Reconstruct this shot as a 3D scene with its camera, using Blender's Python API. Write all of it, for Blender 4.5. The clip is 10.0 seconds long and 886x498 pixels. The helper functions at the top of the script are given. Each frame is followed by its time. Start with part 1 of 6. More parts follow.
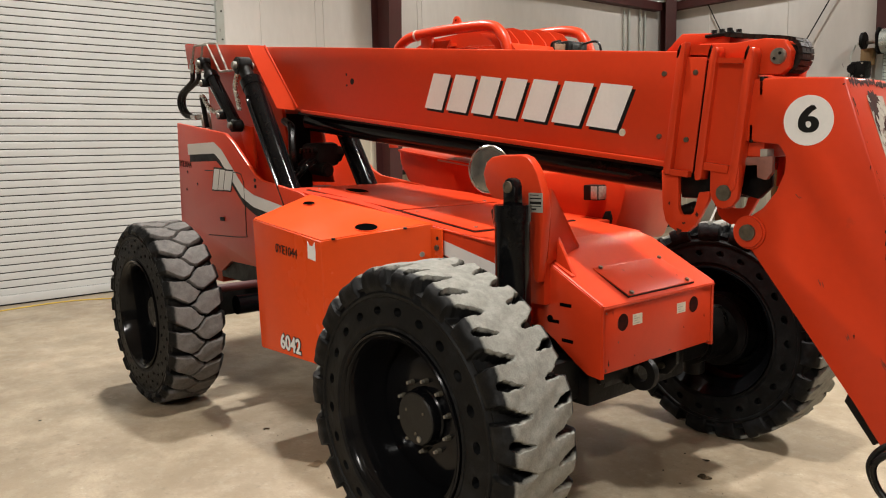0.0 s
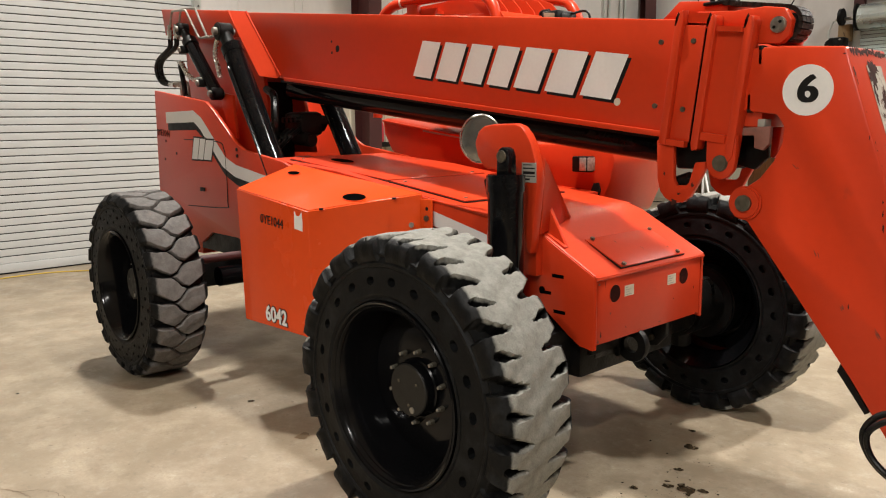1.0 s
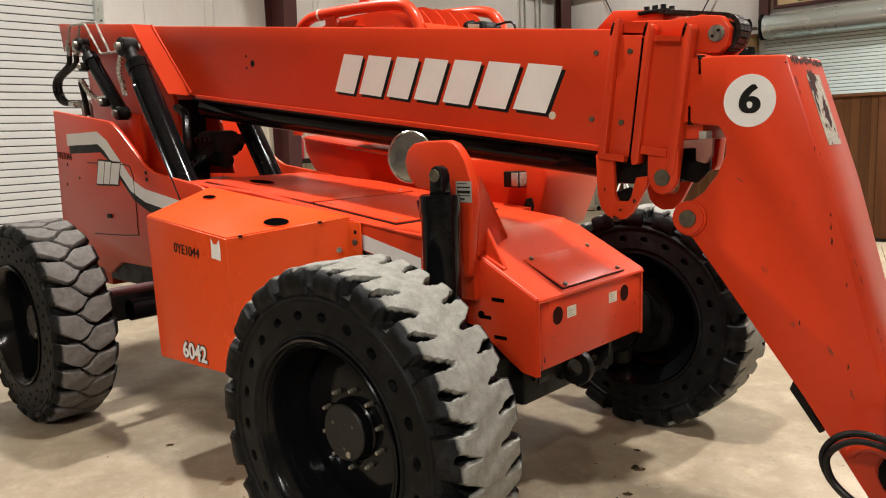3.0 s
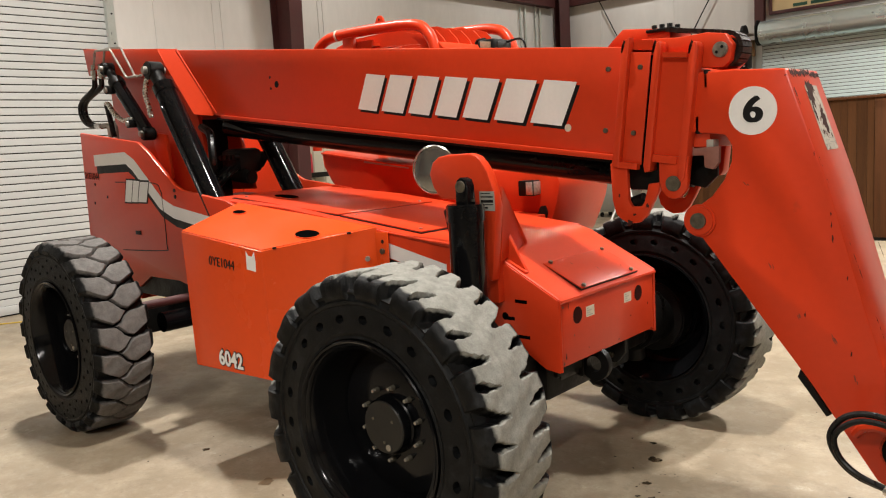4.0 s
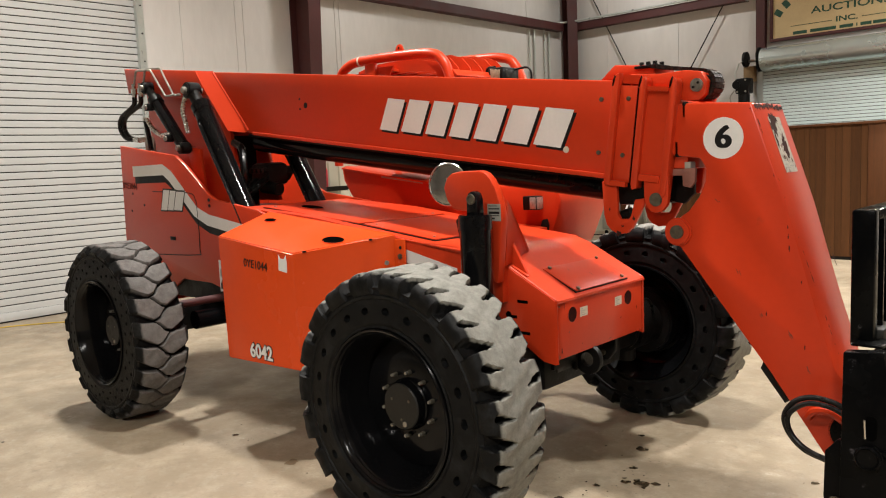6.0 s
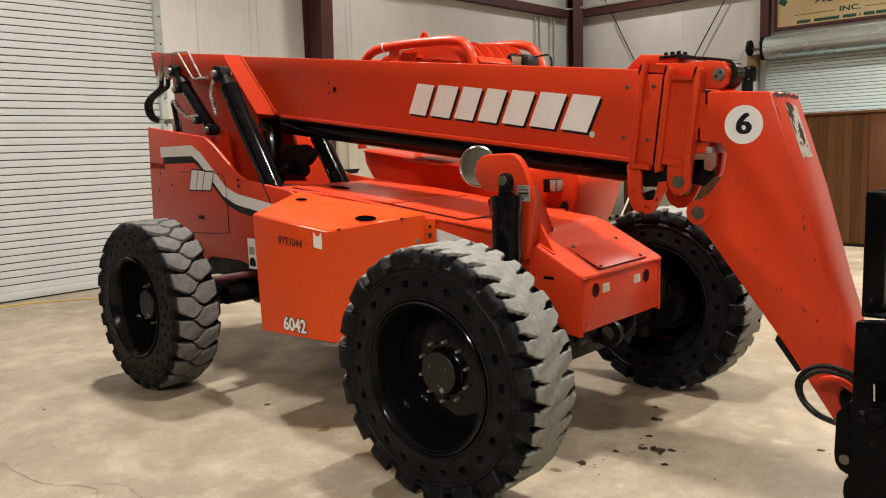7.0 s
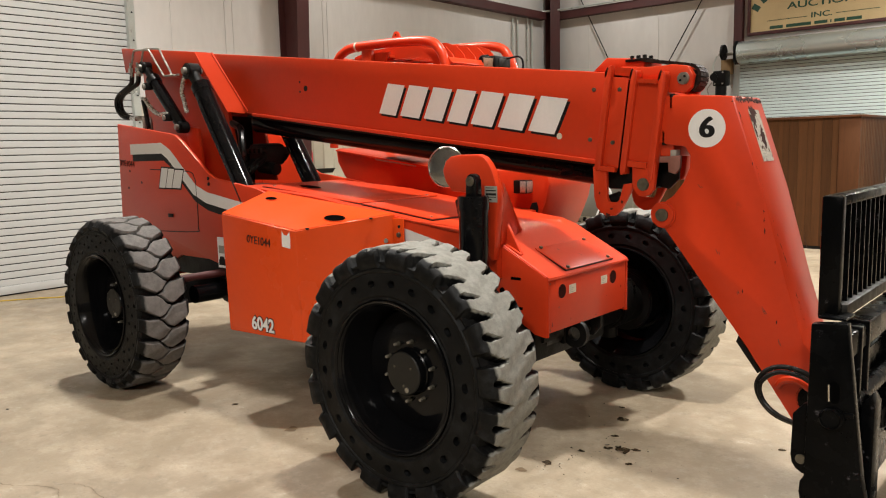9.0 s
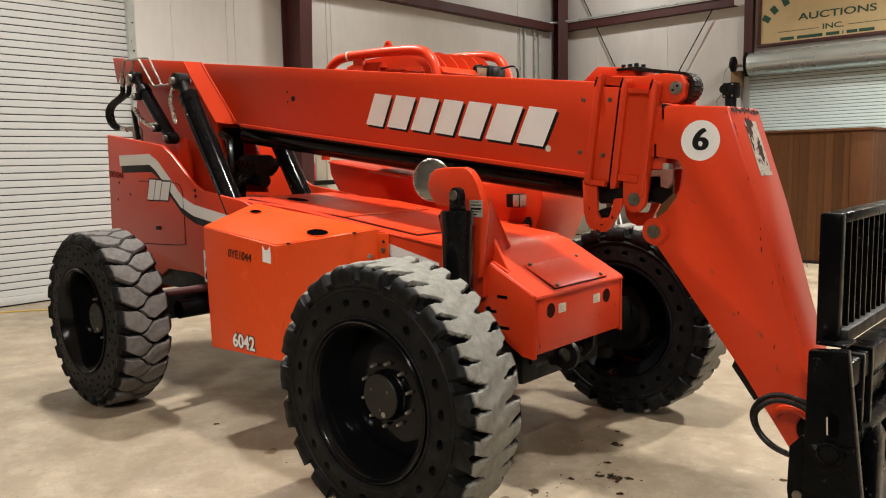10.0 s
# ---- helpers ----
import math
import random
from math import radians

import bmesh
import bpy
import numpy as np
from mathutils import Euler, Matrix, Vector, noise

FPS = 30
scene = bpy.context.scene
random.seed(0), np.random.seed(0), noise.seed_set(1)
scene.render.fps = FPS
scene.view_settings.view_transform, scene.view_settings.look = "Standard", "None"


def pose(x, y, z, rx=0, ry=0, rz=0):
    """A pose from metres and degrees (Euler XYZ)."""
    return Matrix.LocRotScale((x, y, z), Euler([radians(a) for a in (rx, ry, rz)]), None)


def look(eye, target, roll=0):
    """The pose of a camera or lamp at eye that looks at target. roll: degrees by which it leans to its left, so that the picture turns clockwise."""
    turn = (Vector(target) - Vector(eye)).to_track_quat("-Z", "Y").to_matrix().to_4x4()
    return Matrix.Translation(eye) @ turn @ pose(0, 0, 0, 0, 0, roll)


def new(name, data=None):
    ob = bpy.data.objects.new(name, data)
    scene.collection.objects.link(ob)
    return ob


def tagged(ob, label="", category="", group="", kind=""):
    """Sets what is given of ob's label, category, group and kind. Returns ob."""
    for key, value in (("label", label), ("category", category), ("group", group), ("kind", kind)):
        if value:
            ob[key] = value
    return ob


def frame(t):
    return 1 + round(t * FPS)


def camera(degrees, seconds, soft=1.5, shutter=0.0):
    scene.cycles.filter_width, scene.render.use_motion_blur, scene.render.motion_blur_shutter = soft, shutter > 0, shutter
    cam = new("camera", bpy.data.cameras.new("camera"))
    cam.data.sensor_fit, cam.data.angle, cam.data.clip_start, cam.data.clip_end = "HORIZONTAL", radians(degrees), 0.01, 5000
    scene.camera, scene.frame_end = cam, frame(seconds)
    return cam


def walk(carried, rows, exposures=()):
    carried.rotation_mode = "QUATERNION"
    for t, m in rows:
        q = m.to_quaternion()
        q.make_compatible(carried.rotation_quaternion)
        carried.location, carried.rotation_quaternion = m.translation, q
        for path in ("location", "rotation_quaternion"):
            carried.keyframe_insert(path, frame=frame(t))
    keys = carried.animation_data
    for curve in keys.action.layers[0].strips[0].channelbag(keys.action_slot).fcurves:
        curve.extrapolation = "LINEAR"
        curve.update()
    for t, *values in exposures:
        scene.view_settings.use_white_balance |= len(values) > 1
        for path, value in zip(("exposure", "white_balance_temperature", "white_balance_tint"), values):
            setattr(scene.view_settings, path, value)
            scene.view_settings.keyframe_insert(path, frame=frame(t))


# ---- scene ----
cam = camera(60.0, 10.0, soft=1.1)
PATH = [
    (0, (2.65, -3.062, 1.72), (1.122, -1.797, 1.468), -1.4),
    (0.5, (2.634, -3.123, 1.709), (1.121, -1.846, 1.429), -1.5),
    (1, (2.567, -3.094, 1.696), (1.088, -1.786, 1.377), -0.9),
    (1.5, (2.473, -3.02, 1.702), (1.037, -1.665, 1.382), -1.1),
    (2, (2.395, -2.939, 1.699), (0.997, -1.543, 1.386), -1.0),
    (2.5, (2.368, -2.924, 1.707), (1.012, -1.487, 1.398), -1.2),
    (4, (2.448, -3.206, 1.739), (1.1, -1.752, 1.473), -3.5),
    (4.5, (2.509, -3.323, 1.744), (1.136, -1.89, 1.498), -2.7),
    (5, (2.619, -3.393, 1.735), (1.228, -1.976, 1.493), -2.7),
    (6.5, (2.776, -3.727, 1.746), (1.425, -2.268, 1.53), -2.4),
    (7, (2.777, -3.884, 1.738), (1.423, -2.435, 1.478), -2.0),
    (7.5, (2.782, -3.936, 1.736), (1.436, -2.486, 1.446), -0.7),
    (8, (2.804, -3.943, 1.747), (1.465, -2.481, 1.485), -0.5),
    (8.5, (2.816, -3.905, 1.738), (1.496, -2.425, 1.481), -1.2),
    (9, (2.828, -3.848, 1.737), (1.515, -2.362, 1.476), -1.4),
    (9.5, (2.824, -3.728, 1.747), (1.502, -2.248, 1.501), -1.7),
    (10, (2.822, -3.605, 1.736), (1.483, -2.138, 1.506), -1.2),
]
EXPOSURES = [(0, 0.0), (1.5, 0.02), (2.0, 0.06), (2.5, 0.10), (4.0, 0.06), (5.0, 0.03), (6.5, 0.0), (10, 0.0)]
walk(cam, [(t, look(eye, target, roll)) for t, eye, target, roll in PATH], EXPOSURES)

# ---- world and light ----
world = bpy.data.worlds.new("hall_air")
scene.world = world
world.use_nodes = True
world.node_tree.nodes["Background"].inputs[0].default_value = (1.0, 0.93, 0.84, 1)
world.node_tree.nodes["Background"].inputs[1].default_value = 0.004


def lamp(x, y, z, watts, size=0.36, spread=150, colour=(1.0, 0.967, 0.912)):
    data = bpy.data.lights.new("high_bay_lamp", "AREA")
    data.shape, data.size, data.energy, data.color = "DISK", size, watts, colour
    data.spread = radians(spread)
    ob = new("high_bay_lamp", data)
    ob.location = (x, y, z)
    return ob


LAMP_Z = 6.3
# Unseen lamps: some placed by shadows and a glint, others added as fill.
for lx, ly, watts, size in ((-4.3, -0.1, 330, 0.36), (0.5, -0.2, 260, 0.36), (3.2, -8.4, 470, 0.36), (4.6, -6.6, 330, 0.36), (-5.3, 10.2, 85, 0.20), (-6.0, 5.0, 60, 0.36), (2.8, 5.8, 670, 0.36), (12.4, 1.5, 300, 0.36), (1.2, 8.6, 300, 0.36)):
    lamp(lx, ly, LAMP_Z, watts, size, 150 if size > 0.3 else 178)

# ---- materials ----


def material(name, colour, rough=0.5, metal=0.0, vary=0.12, scale=6.0, fine=60.0, bump=0.05, coat=0.0, dirt=None, dirt_at=0.62, dirt_scale=3.0, stretch=None, rough_vary=0.12, island=0.0, spec=0.5):
    """Two scales of tone, a bump and an optional stain colour."""
    m = bpy.data.materials.new(name)
    m.use_nodes = True
    nt = m.node_tree
    bs = nt.nodes["Principled BSDF"]
    N, L = nt.nodes.new, nt.links.new
    tc = N("ShaderNodeTexCoord")
    src = tc.outputs["Object"]
    if stretch:
        mp = N("ShaderNodeMapping")
        mp.inputs["Scale"].default_value = stretch
        L(src, mp.inputs[0])
        src = mp.outputs[0]
    n1, n2 = N("ShaderNodeTexNoise"), N("ShaderNodeTexNoise")
    n1.inputs["Scale"].default_value, n1.inputs["Detail"].default_value = scale, 5
    n2.inputs["Scale"].default_value, n2.inputs["Detail"].default_value = fine, 4
    L(src, n1.inputs[0]), L(src, n2.inputs[0])
    add = N("ShaderNodeMath")
    add.operation = "MULTIPLY_ADD"
    add.inputs[1].default_value = 0.65
    mul = N("ShaderNodeMath")
    mul.operation = "MULTIPLY"
    mul.inputs[1].default_value = 0.35
    L(n2.outputs["Fac"], mul.inputs[0]), L(n1.outputs["Fac"], add.inputs[0]), L(mul.outputs[0], add.inputs[2])
    tone = add.outputs[0]
    if island:
        oi = N("ShaderNodeObjectInfo")
        ma = N("ShaderNodeMath")
        ma.operation = "MULTIPLY_ADD"
        ma.inputs[1].default_value = island
        L(oi.outputs["Random"], ma.inputs[0]), L(tone, ma.inputs[2])
        tone = ma.outputs[0]
    ramp = N("ShaderNodeMapRange")
    ramp.inputs["From Min"].default_value, ramp.inputs["From Max"].default_value = 0.3, 0.7 + island
    ramp.inputs["To Min"].default_value, ramp.inputs["To Max"].default_value = 1 - vary, 1 + vary
    L(tone, ramp.inputs["Value"])
    mix = N("ShaderNodeMix")
    mix.data_type, mix.blend_type = "RGBA", "MULTIPLY"
    mix.inputs[0].default_value = 1
    mix.inputs[6].default_value = (*colour, 1)
    L(ramp.outputs[0], mix.inputs[7])
    out = mix.outputs[2]
    if dirt:
        n3 = N("ShaderNodeTexNoise")
        n3.inputs["Scale"].default_value, n3.inputs["Detail"].default_value, n3.inputs["Roughness"].default_value = dirt_scale, 8, 0.65
        L(src, n3.inputs[0])
        mr = N("ShaderNodeMapRange")
        mr.inputs["From Min"].default_value, mr.inputs["From Max"].default_value = dirt_at, dirt_at + 0.1
        L(n3.outputs["Fac"], mr.inputs["Value"])
        mx = N("ShaderNodeMix")
        mx.data_type = "RGBA"
        mx.inputs[7].default_value = (*dirt, 1)
        L(mr.outputs[0], mx.inputs[0]), L(out, mx.inputs[6])
        out = mx.outputs[2]
    L(out, bs.inputs["Base Color"])
    bs.inputs["Metallic"].default_value = metal
    bs.inputs["Specular IOR Level"].default_value = spec
    rr = N("ShaderNodeMapRange")
    rr.inputs["From Min"].default_value, rr.inputs["From Max"].default_value = 0.3, 0.7
    rr.inputs["To Min"].default_value, rr.inputs["To Max"].default_value = max(rough - rough_vary, 0.03), min(rough + rough_vary, 1)
    L(n1.outputs["Fac"], rr.inputs["Value"]), L(rr.outputs[0], bs.inputs["Roughness"])
    bs.inputs["Coat Weight"].default_value = coat
    bs.inputs["Coat Roughness"].default_value = 0.13
    if bump:
        bp = N("ShaderNodeBump")
        bp.inputs["Strength"].default_value, bp.inputs["Distance"].default_value = bump, 0.02
        L(add.outputs[0], bp.inputs["Height"]), L(bp.outputs[0], bs.inputs["Normal"])
    return m


M_RED = material("red_orange_paint", (0.56, 0.0415, 0.0105), 0.33, rough_vary=0.03, vary=0.06, scale=2.2, fine=30, bump=0.02, spec=0.22, coat=0.09, dirt=(0.30, 0.04, 0.018), dirt_at=0.70, dirt_scale=2.5)
M_BOX = material("bright_orange_paint", (0.72, 0.070, 0.009), 0.24, rough_vary=0.05, vary=0.05, scale=1.6, fine=25, bump=0.02, spec=0.35, coat=0.06)
M_BLACK = material("black_gloss_paint", (0.003, 0.003, 0.0034), 0.20, vary=0.3, scale=8, bump=0.01, rough_vary=0.03, spec=0.16)
M_RIM = material("glossy_black_rim_paint", (0.004, 0.004, 0.0045), 0.13, vary=0.3, scale=9, bump=0.015, rough_vary=0.05, spec=0.20)
M_GLOSS = material("wet_black_cylinder_paint", (0.005, 0.005, 0.0055), 0.10, vary=0.3, scale=8, bump=0.008, rough_vary=0.02, spec=0.17)
M_DARK = material("dark_greasy_steel", (0.005, 0.0046, 0.0042), 0.45, vary=0.4, scale=14, bump=0.2, spec=0.17)
M_CHAIN = material("greasy_brown_chain", (0.016, 0.010, 0.007), 0.6, vary=0.5, scale=60, bump=0.2, spec=0.2)
M_CARR = material("black_worn_paint", (0.0024, 0.0025, 0.0027), 0.26, spec=0.07, vary=0.3, scale=9, bump=0.06, dirt=(0.12, 0.11, 0.12), dirt_at=0.635, dirt_scale=14.0)


def tyre_material(name, worn, black, r0, r1, gain, shoulder):
    """Black rubber, rubbed pale where the lugs touch the ground: wear follows the distance from the axle."""
    m = bpy.data.materials.new(name)
    m.use_nodes = True
    nt = m.node_tree
    bs = nt.nodes["Principled BSDF"]
    N, L = nt.nodes.new, nt.links.new
    tc = N("ShaderNodeTexCoord")
    flat = N("ShaderNodeVectorMath")
    flat.operation = "MULTIPLY"
    flat.inputs[1].default_value = (1, 0, 1)
    size = N("ShaderNodeVectorMath")
    size.operation = "LENGTH"
    L(tc.outputs["Object"], flat.inputs[0]), L(flat.outputs[0], size.inputs[0])

    def noise(scale, detail, rough=0.6):
        n = N("ShaderNodeTexNoise")
        n.inputs["Scale"].default_value, n.inputs["Detail"].default_value, n.inputs["Roughness"].default_value = scale, detail, rough
        L(tc.outputs["Object"], n.inputs[0])
        return n.outputs["Fac"]

    def span(v, a, b, c, d):
        r = N("ShaderNodeMapRange")
        for k, q in zip(("From Min", "From Max", "To Min", "To Max"), (a, b, c, d)):
            r.inputs[k].default_value = q
        L(v, r.inputs["Value"])
        return r.outputs[0]

    def math_node(op, a, b):
        n = N("ShaderNodeMath")
        n.operation = op
        for k, q in enumerate((a, b)):
            if isinstance(q, (int, float)):
                n.inputs[k].default_value = q
            else:
                L(q, n.inputs[k])
        return n.outputs[0]

    big, mid, fine = noise(5, 4), noise(26, 5), noise(170, 3)
    wobble = math_node("MULTIPLY", math_node("SUBTRACT", mid, 0.5), 0.03)
    wear = span(math_node("ADD", size.outputs["Value"], wobble), r0, r1, 0, 1)
    axes = N("ShaderNodeSeparateXYZ")
    L(tc.outputs["Object"], axes.inputs[0])
    across = math_node("ADD", math_node("ABSOLUTE", axes.outputs[1], 0), wobble)
    wear = math_node("MULTIPLY", wear, span(across, shoulder - 0.012, shoulder, 1, 0))
    wear = math_node("MULTIPLY", wear, span(big, 0.25, 0.5, gain, 1.0))
    tint = math_node("MULTIPLY", span(mid, 0.3, 0.7, 0.78, 1.18), span(fine, 0.3, 0.7, 0.85, 1.15))
    pale = N("ShaderNodeMix")
    pale.data_type, pale.blend_type = "RGBA", "MULTIPLY"
    pale.inputs[0].default_value, pale.inputs[6].default_value = 1, (*worn, 1)
    L(tint, pale.inputs[7])
    base = N("ShaderNodeMix")
    base.data_type, base.blend_type = "RGBA", "MULTIPLY"
    base.inputs[0].default_value, base.inputs[6].default_value = 1, (*black, 1)
    scuff = math_node("MULTIPLY", span(noise(11, 9, 0.75), 0.50, 0.68, 0.45, 2.6), span(mid, 0.3, 0.7, 0.6, 1.5))
    L(scuff, base.inputs[7])
    mix = N("ShaderNodeMix")
    mix.data_type = "RGBA"
    L(wear, mix.inputs[0]), L(base.outputs[2], mix.inputs[6]), L(pale.outputs[2], mix.inputs[7])
    L(mix.outputs[2], bs.inputs["Base Color"])
    L(span(wear, 0, 1, 0.55, 0.88), bs.inputs["Roughness"])
    bs.inputs["Specular IOR Level"].default_value = 0.18
    bp = N("ShaderNodeBump")
    bp.inputs["Strength"].default_value, bp.inputs["Distance"].default_value = 0.35, 0.01
    L(math_node("ADD", mid, math_node("MULTIPLY", fine, 0.4)), bp.inputs["Height"]), L(bp.outputs[0], bs.inputs["Normal"])
    return m


M_TYREF = tyre_material("worn_front_tyre_rubber", (0.235, 0.233, 0.209), (0.0050, 0.0053, 0.0056), 0.619, 0.629, 0.85, 0.165)
M_TYREB = tyre_material("worn_rear_tyre_rubber", (0.135, 0.127, 0.120), (0.0060, 0.0060, 0.0060), 0.606, 0.624, 0.75, 0.162)
M_PIN = material("dark_olive_steel", (0.13, 0.115, 0.085), 0.42, metal=0.6, vary=0.35, scale=40, bump=0.15)
M_SCUFF = material("dull_rubbed_paint", (0.20, 0.035, 0.018), 0.6, vary=0.3, scale=30, bump=0.05)
M_LINK = material("dusty_red_primer", (0.24, 0.10, 0.075), 0.6, vary=0.2, scale=20, bump=0.05)
M_CAP = material("dark_olive_casting", (0.013, 0.012, 0.010), 0.5, vary=0.3, scale=20, bump=0.1, spec=0.3)
M_GLASSB = material("dusty_beige_lamp_glass", (0.26, 0.205, 0.135), 0.35, vary=0.25, scale=40, bump=0.1)
M_CHIP = material("bare_dark_metal", (0.050, 0.016, 0.012), 0.75, vary=0.5, scale=40, bump=0.1, spec=0.15)
M_STEEL = material("dull_steel", (0.36, 0.34, 0.30), 0.42, metal=0.8, vary=0.25, scale=30, bump=0.1)
M_CHROME = material("bright_plated_steel", (0.62, 0.6, 0.56), 0.22, metal=1.0, vary=0.15, scale=20, bump=0.03)
M_BRAID = material("braided_steel_hose", (0.62, 0.60, 0.55), 0.26, metal=0.95, vary=0.6, scale=60, fine=220, bump=0.6)
M_MIRROR = material("grey_mirror_back", (0.36, 0.36, 0.34), 0.10, metal=0.85, vary=0.2, scale=12, bump=0.05)
M_HOSE = material("black_hose_rubber", (0.005, 0.005, 0.005), 0.34, spec=0.28, vary=0.2, scale=40, bump=0.05)
M_WHITE = material("white_vinyl_decal", (0.84, 0.84, 0.83), 0.45, vary=0.05, scale=5, bump=0.0)
# Black of decals, also painted in for the shade of holes and gaps.
M_INK = material("black_decal_and_hole_shade", (0.009, 0.009, 0.009), 0.5, vary=0.2, scale=12, bump=0.0, spec=0.2)
# Black of flat faces that stand for shade inside holes and gaps.
M_VOID = material("hollow_shade", (0.002, 0.002, 0.002), 0.95, vary=0.1, bump=0.0, spec=0.0)
# Darkened red that stands for the shade inside the nose holes.
M_HOLE = material("hole_shade_red", (0.030, 0.006, 0.004), 0.8, vary=0.5, scale=30, bump=0.0, spec=0.05)
M_CHART = material("dirty_paper_sticker", (0.50, 0.46, 0.39), 0.6, vary=0.25, scale=18, bump=0.0, dirt=(0.16, 0.07, 0.05), dirt_at=0.54, dirt_scale=22.0)
M_CREAM = material("cream_sticker", (0.62, 0.57, 0.46), 0.5, vary=0.15, scale=25, bump=0.0)
M_WALLW = material("white_vinyl_insulation", (0.575, 0.555, 0.53), 0.5, vary=0.07, scale=1.1, fine=7, bump=0.35, stretch=(1.6, 1.6, 0.5))
M_LINER = material("cream_ribbed_metal", (0.60, 0.56, 0.45), 0.5, vary=0.08, scale=1.5, bump=0.03)
M_SLAT = material("white_door_slat_paint", (0.50, 0.508, 0.497), 0.42, vary=0.06, scale=2.0, fine=40, bump=0.02, island=0.10, stretch=(1, 0.3, 1))
M_SLAT2 = material("grey_door_slat_paint", (0.63, 0.73, 0.71), 0.42, vary=0.06, scale=2.0, fine=40, bump=0.02, island=0.10)
# Dark colour stands for the shade deep in the slat joints.
M_JOINT = material("door_joint_shade", (0.055, 0.052, 0.046), 0.7, vary=0.3, scale=3.0, bump=0.0)
M_OXIDE = material("red_oxide_primer", (0.055, 0.012, 0.011), 0.6, vary=0.25, scale=3, bump=0.06)
M_GALV = material("galvanised_sheet", (0.52, 0.55, 0.52), 0.36, metal=0.5, vary=0.12, scale=5, bump=0.03)
M_DRUM = material("galvanised_drum_sheet", (0.55, 0.62, 0.61), 0.28, metal=0.75, vary=0.04, scale=1.2, fine=12, bump=0.01, rough_vary=0.04)
M_WOOD = material("brown_wood_panelling", (0.072, 0.030, 0.011), 0.7, spec=0.1, vary=0.5, scale=3.0, fine=26, bump=0.08, stretch=(5, 5, 0.35), island=0.32)
M_WOODR = material("reddish_wood_post", (0.078, 0.030, 0.011), 0.6, spec=0.15, vary=0.25, scale=3.0, fine=26, bump=0.08, stretch=(5, 5, 0.35))
M_TIMBER = material("tan_timber", (0.30, 0.19, 0.085), 0.7, vary=0.2, scale=4, fine=30, bump=0.05, stretch=(5, 5, 0.4))
M_SIGN = material("mustard_sign_board", (0.50, 0.38, 0.20), 0.6, vary=0.12, scale=2.5, bump=0.03)
M_GREEN = material("dark_green_lettering", (0.012, 0.06, 0.035), 0.5, vary=0.1, bump=0.0)
M_GREY = material("grey_cabinet_paint", (0.33, 0.32, 0.28), 0.5, vary=0.08, bump=0.02)
M_CEIL = material("white_roof_insulation", (0.66, 0.63, 0.59), 0.7, vary=0.06, scale=1.0, bump=0.1)
M_YELLOW = material("yellow_cord_rubber", (0.55, 0.38, 0.05), 0.5, vary=0.1, bump=0.0)
M_PINK = material("pink_red_plastic", (0.55, 0.03, 0.05), 0.35, vary=0.1, bump=0.0)
M_LENS = material("clear_lamp_lens", (0.40, 0.38, 0.33), 0.15, metal=0.3, vary=0.3, scale=60, bump=0.3)

def floor_material():
    """Sealed concrete with mottling, stains and hairline cracks."""
    m = bpy.data.materials.new("sealed_concrete")
    m.use_nodes = True
    nt = m.node_tree
    bs = nt.nodes["Principled BSDF"]
    N, L = nt.nodes.new, nt.links.new
    tc = N("ShaderNodeTexCoord")

    def nz(scale, detail, rough=0.6):
        n = N("ShaderNodeTexNoise")
        n.inputs["Scale"].default_value, n.inputs["Detail"].default_value, n.inputs["Roughness"].default_value = scale, detail, rough
        L(tc.outputs["Object"], n.inputs[0])
        return n.outputs["Fac"]

    def span(v, a, b, c, d):
        r = N("ShaderNodeMapRange")
        r.inputs["From Min"].default_value, r.inputs["From Max"].default_value = a, b
        r.inputs["To Min"].default_value, r.inputs["To Max"].default_value = c, d
        L(v, r.inputs["Value"])
        return r.outputs[0]

    def blend(fac, a, b):
        x = N("ShaderNodeMix")
        x.data_type = "RGBA"
        L(fac, x.inputs[0])
        for i, v in ((6, a), (7, b)):
            if isinstance(v, tuple):
                x.inputs[i].default_value = (*v, 1)
            else:
                L(v, x.inputs[i])
        return x.outputs[2]

    c = blend(span(nz(0.8, 6, 0.62), 0.35, 0.65, 0, 1), (0.225, 0.176, 0.117), (0.365, 0.297, 0.207))
    c = blend(span(nz(3.2, 8, 0.7), 0.48, 0.70, 0, 0.55), c, (0.49, 0.405, 0.30))
    c = blend(span(nz(1.7, 9, 0.72), 0.58, 0.72, 0, 0.6), c, (0.155, 0.118, 0.078))
    c = blend(span(nz(9, 8, 0.75), 0.52, 0.66, 0, 0.5), c, (0.40, 0.35, 0.27))
    c = blend(span(nz(14, 8, 0.75), 0.55, 0.68, 0, 0.6), c, (0.16, 0.130, 0.092))
    c = blend(span(nz(60, 6, 0.7), 0.42, 0.66, 0, 0.45), c, (0.25, 0.205, 0.15))
    c = blend(span(nz(22, 3, 0.5), 0.72, 0.76, 0, 0.6), c, (0.11, 0.075, 0.05))
    c = blend(span(nz(6.5, 10, 0.8), 0.59, 0.68, 0, 0.65), c, (0.51, 0.455, 0.36))
    L(c, bs.inputs["Base Color"])
    L(span(nz(2.4, 6, 0.65), 0.3, 0.7, 0.30, 0.62), bs.inputs["Roughness"])
    bp = N("ShaderNodeBump")
    bp.inputs["Strength"].default_value, bp.inputs["Distance"].default_value = 0.12, 0.01
    L(nz(30, 6, 0.7), bp.inputs["Height"]), L(bp.outputs[0], bs.inputs["Normal"])
    return m


M_FLOOR = floor_material()

# ---- mesh tools ----


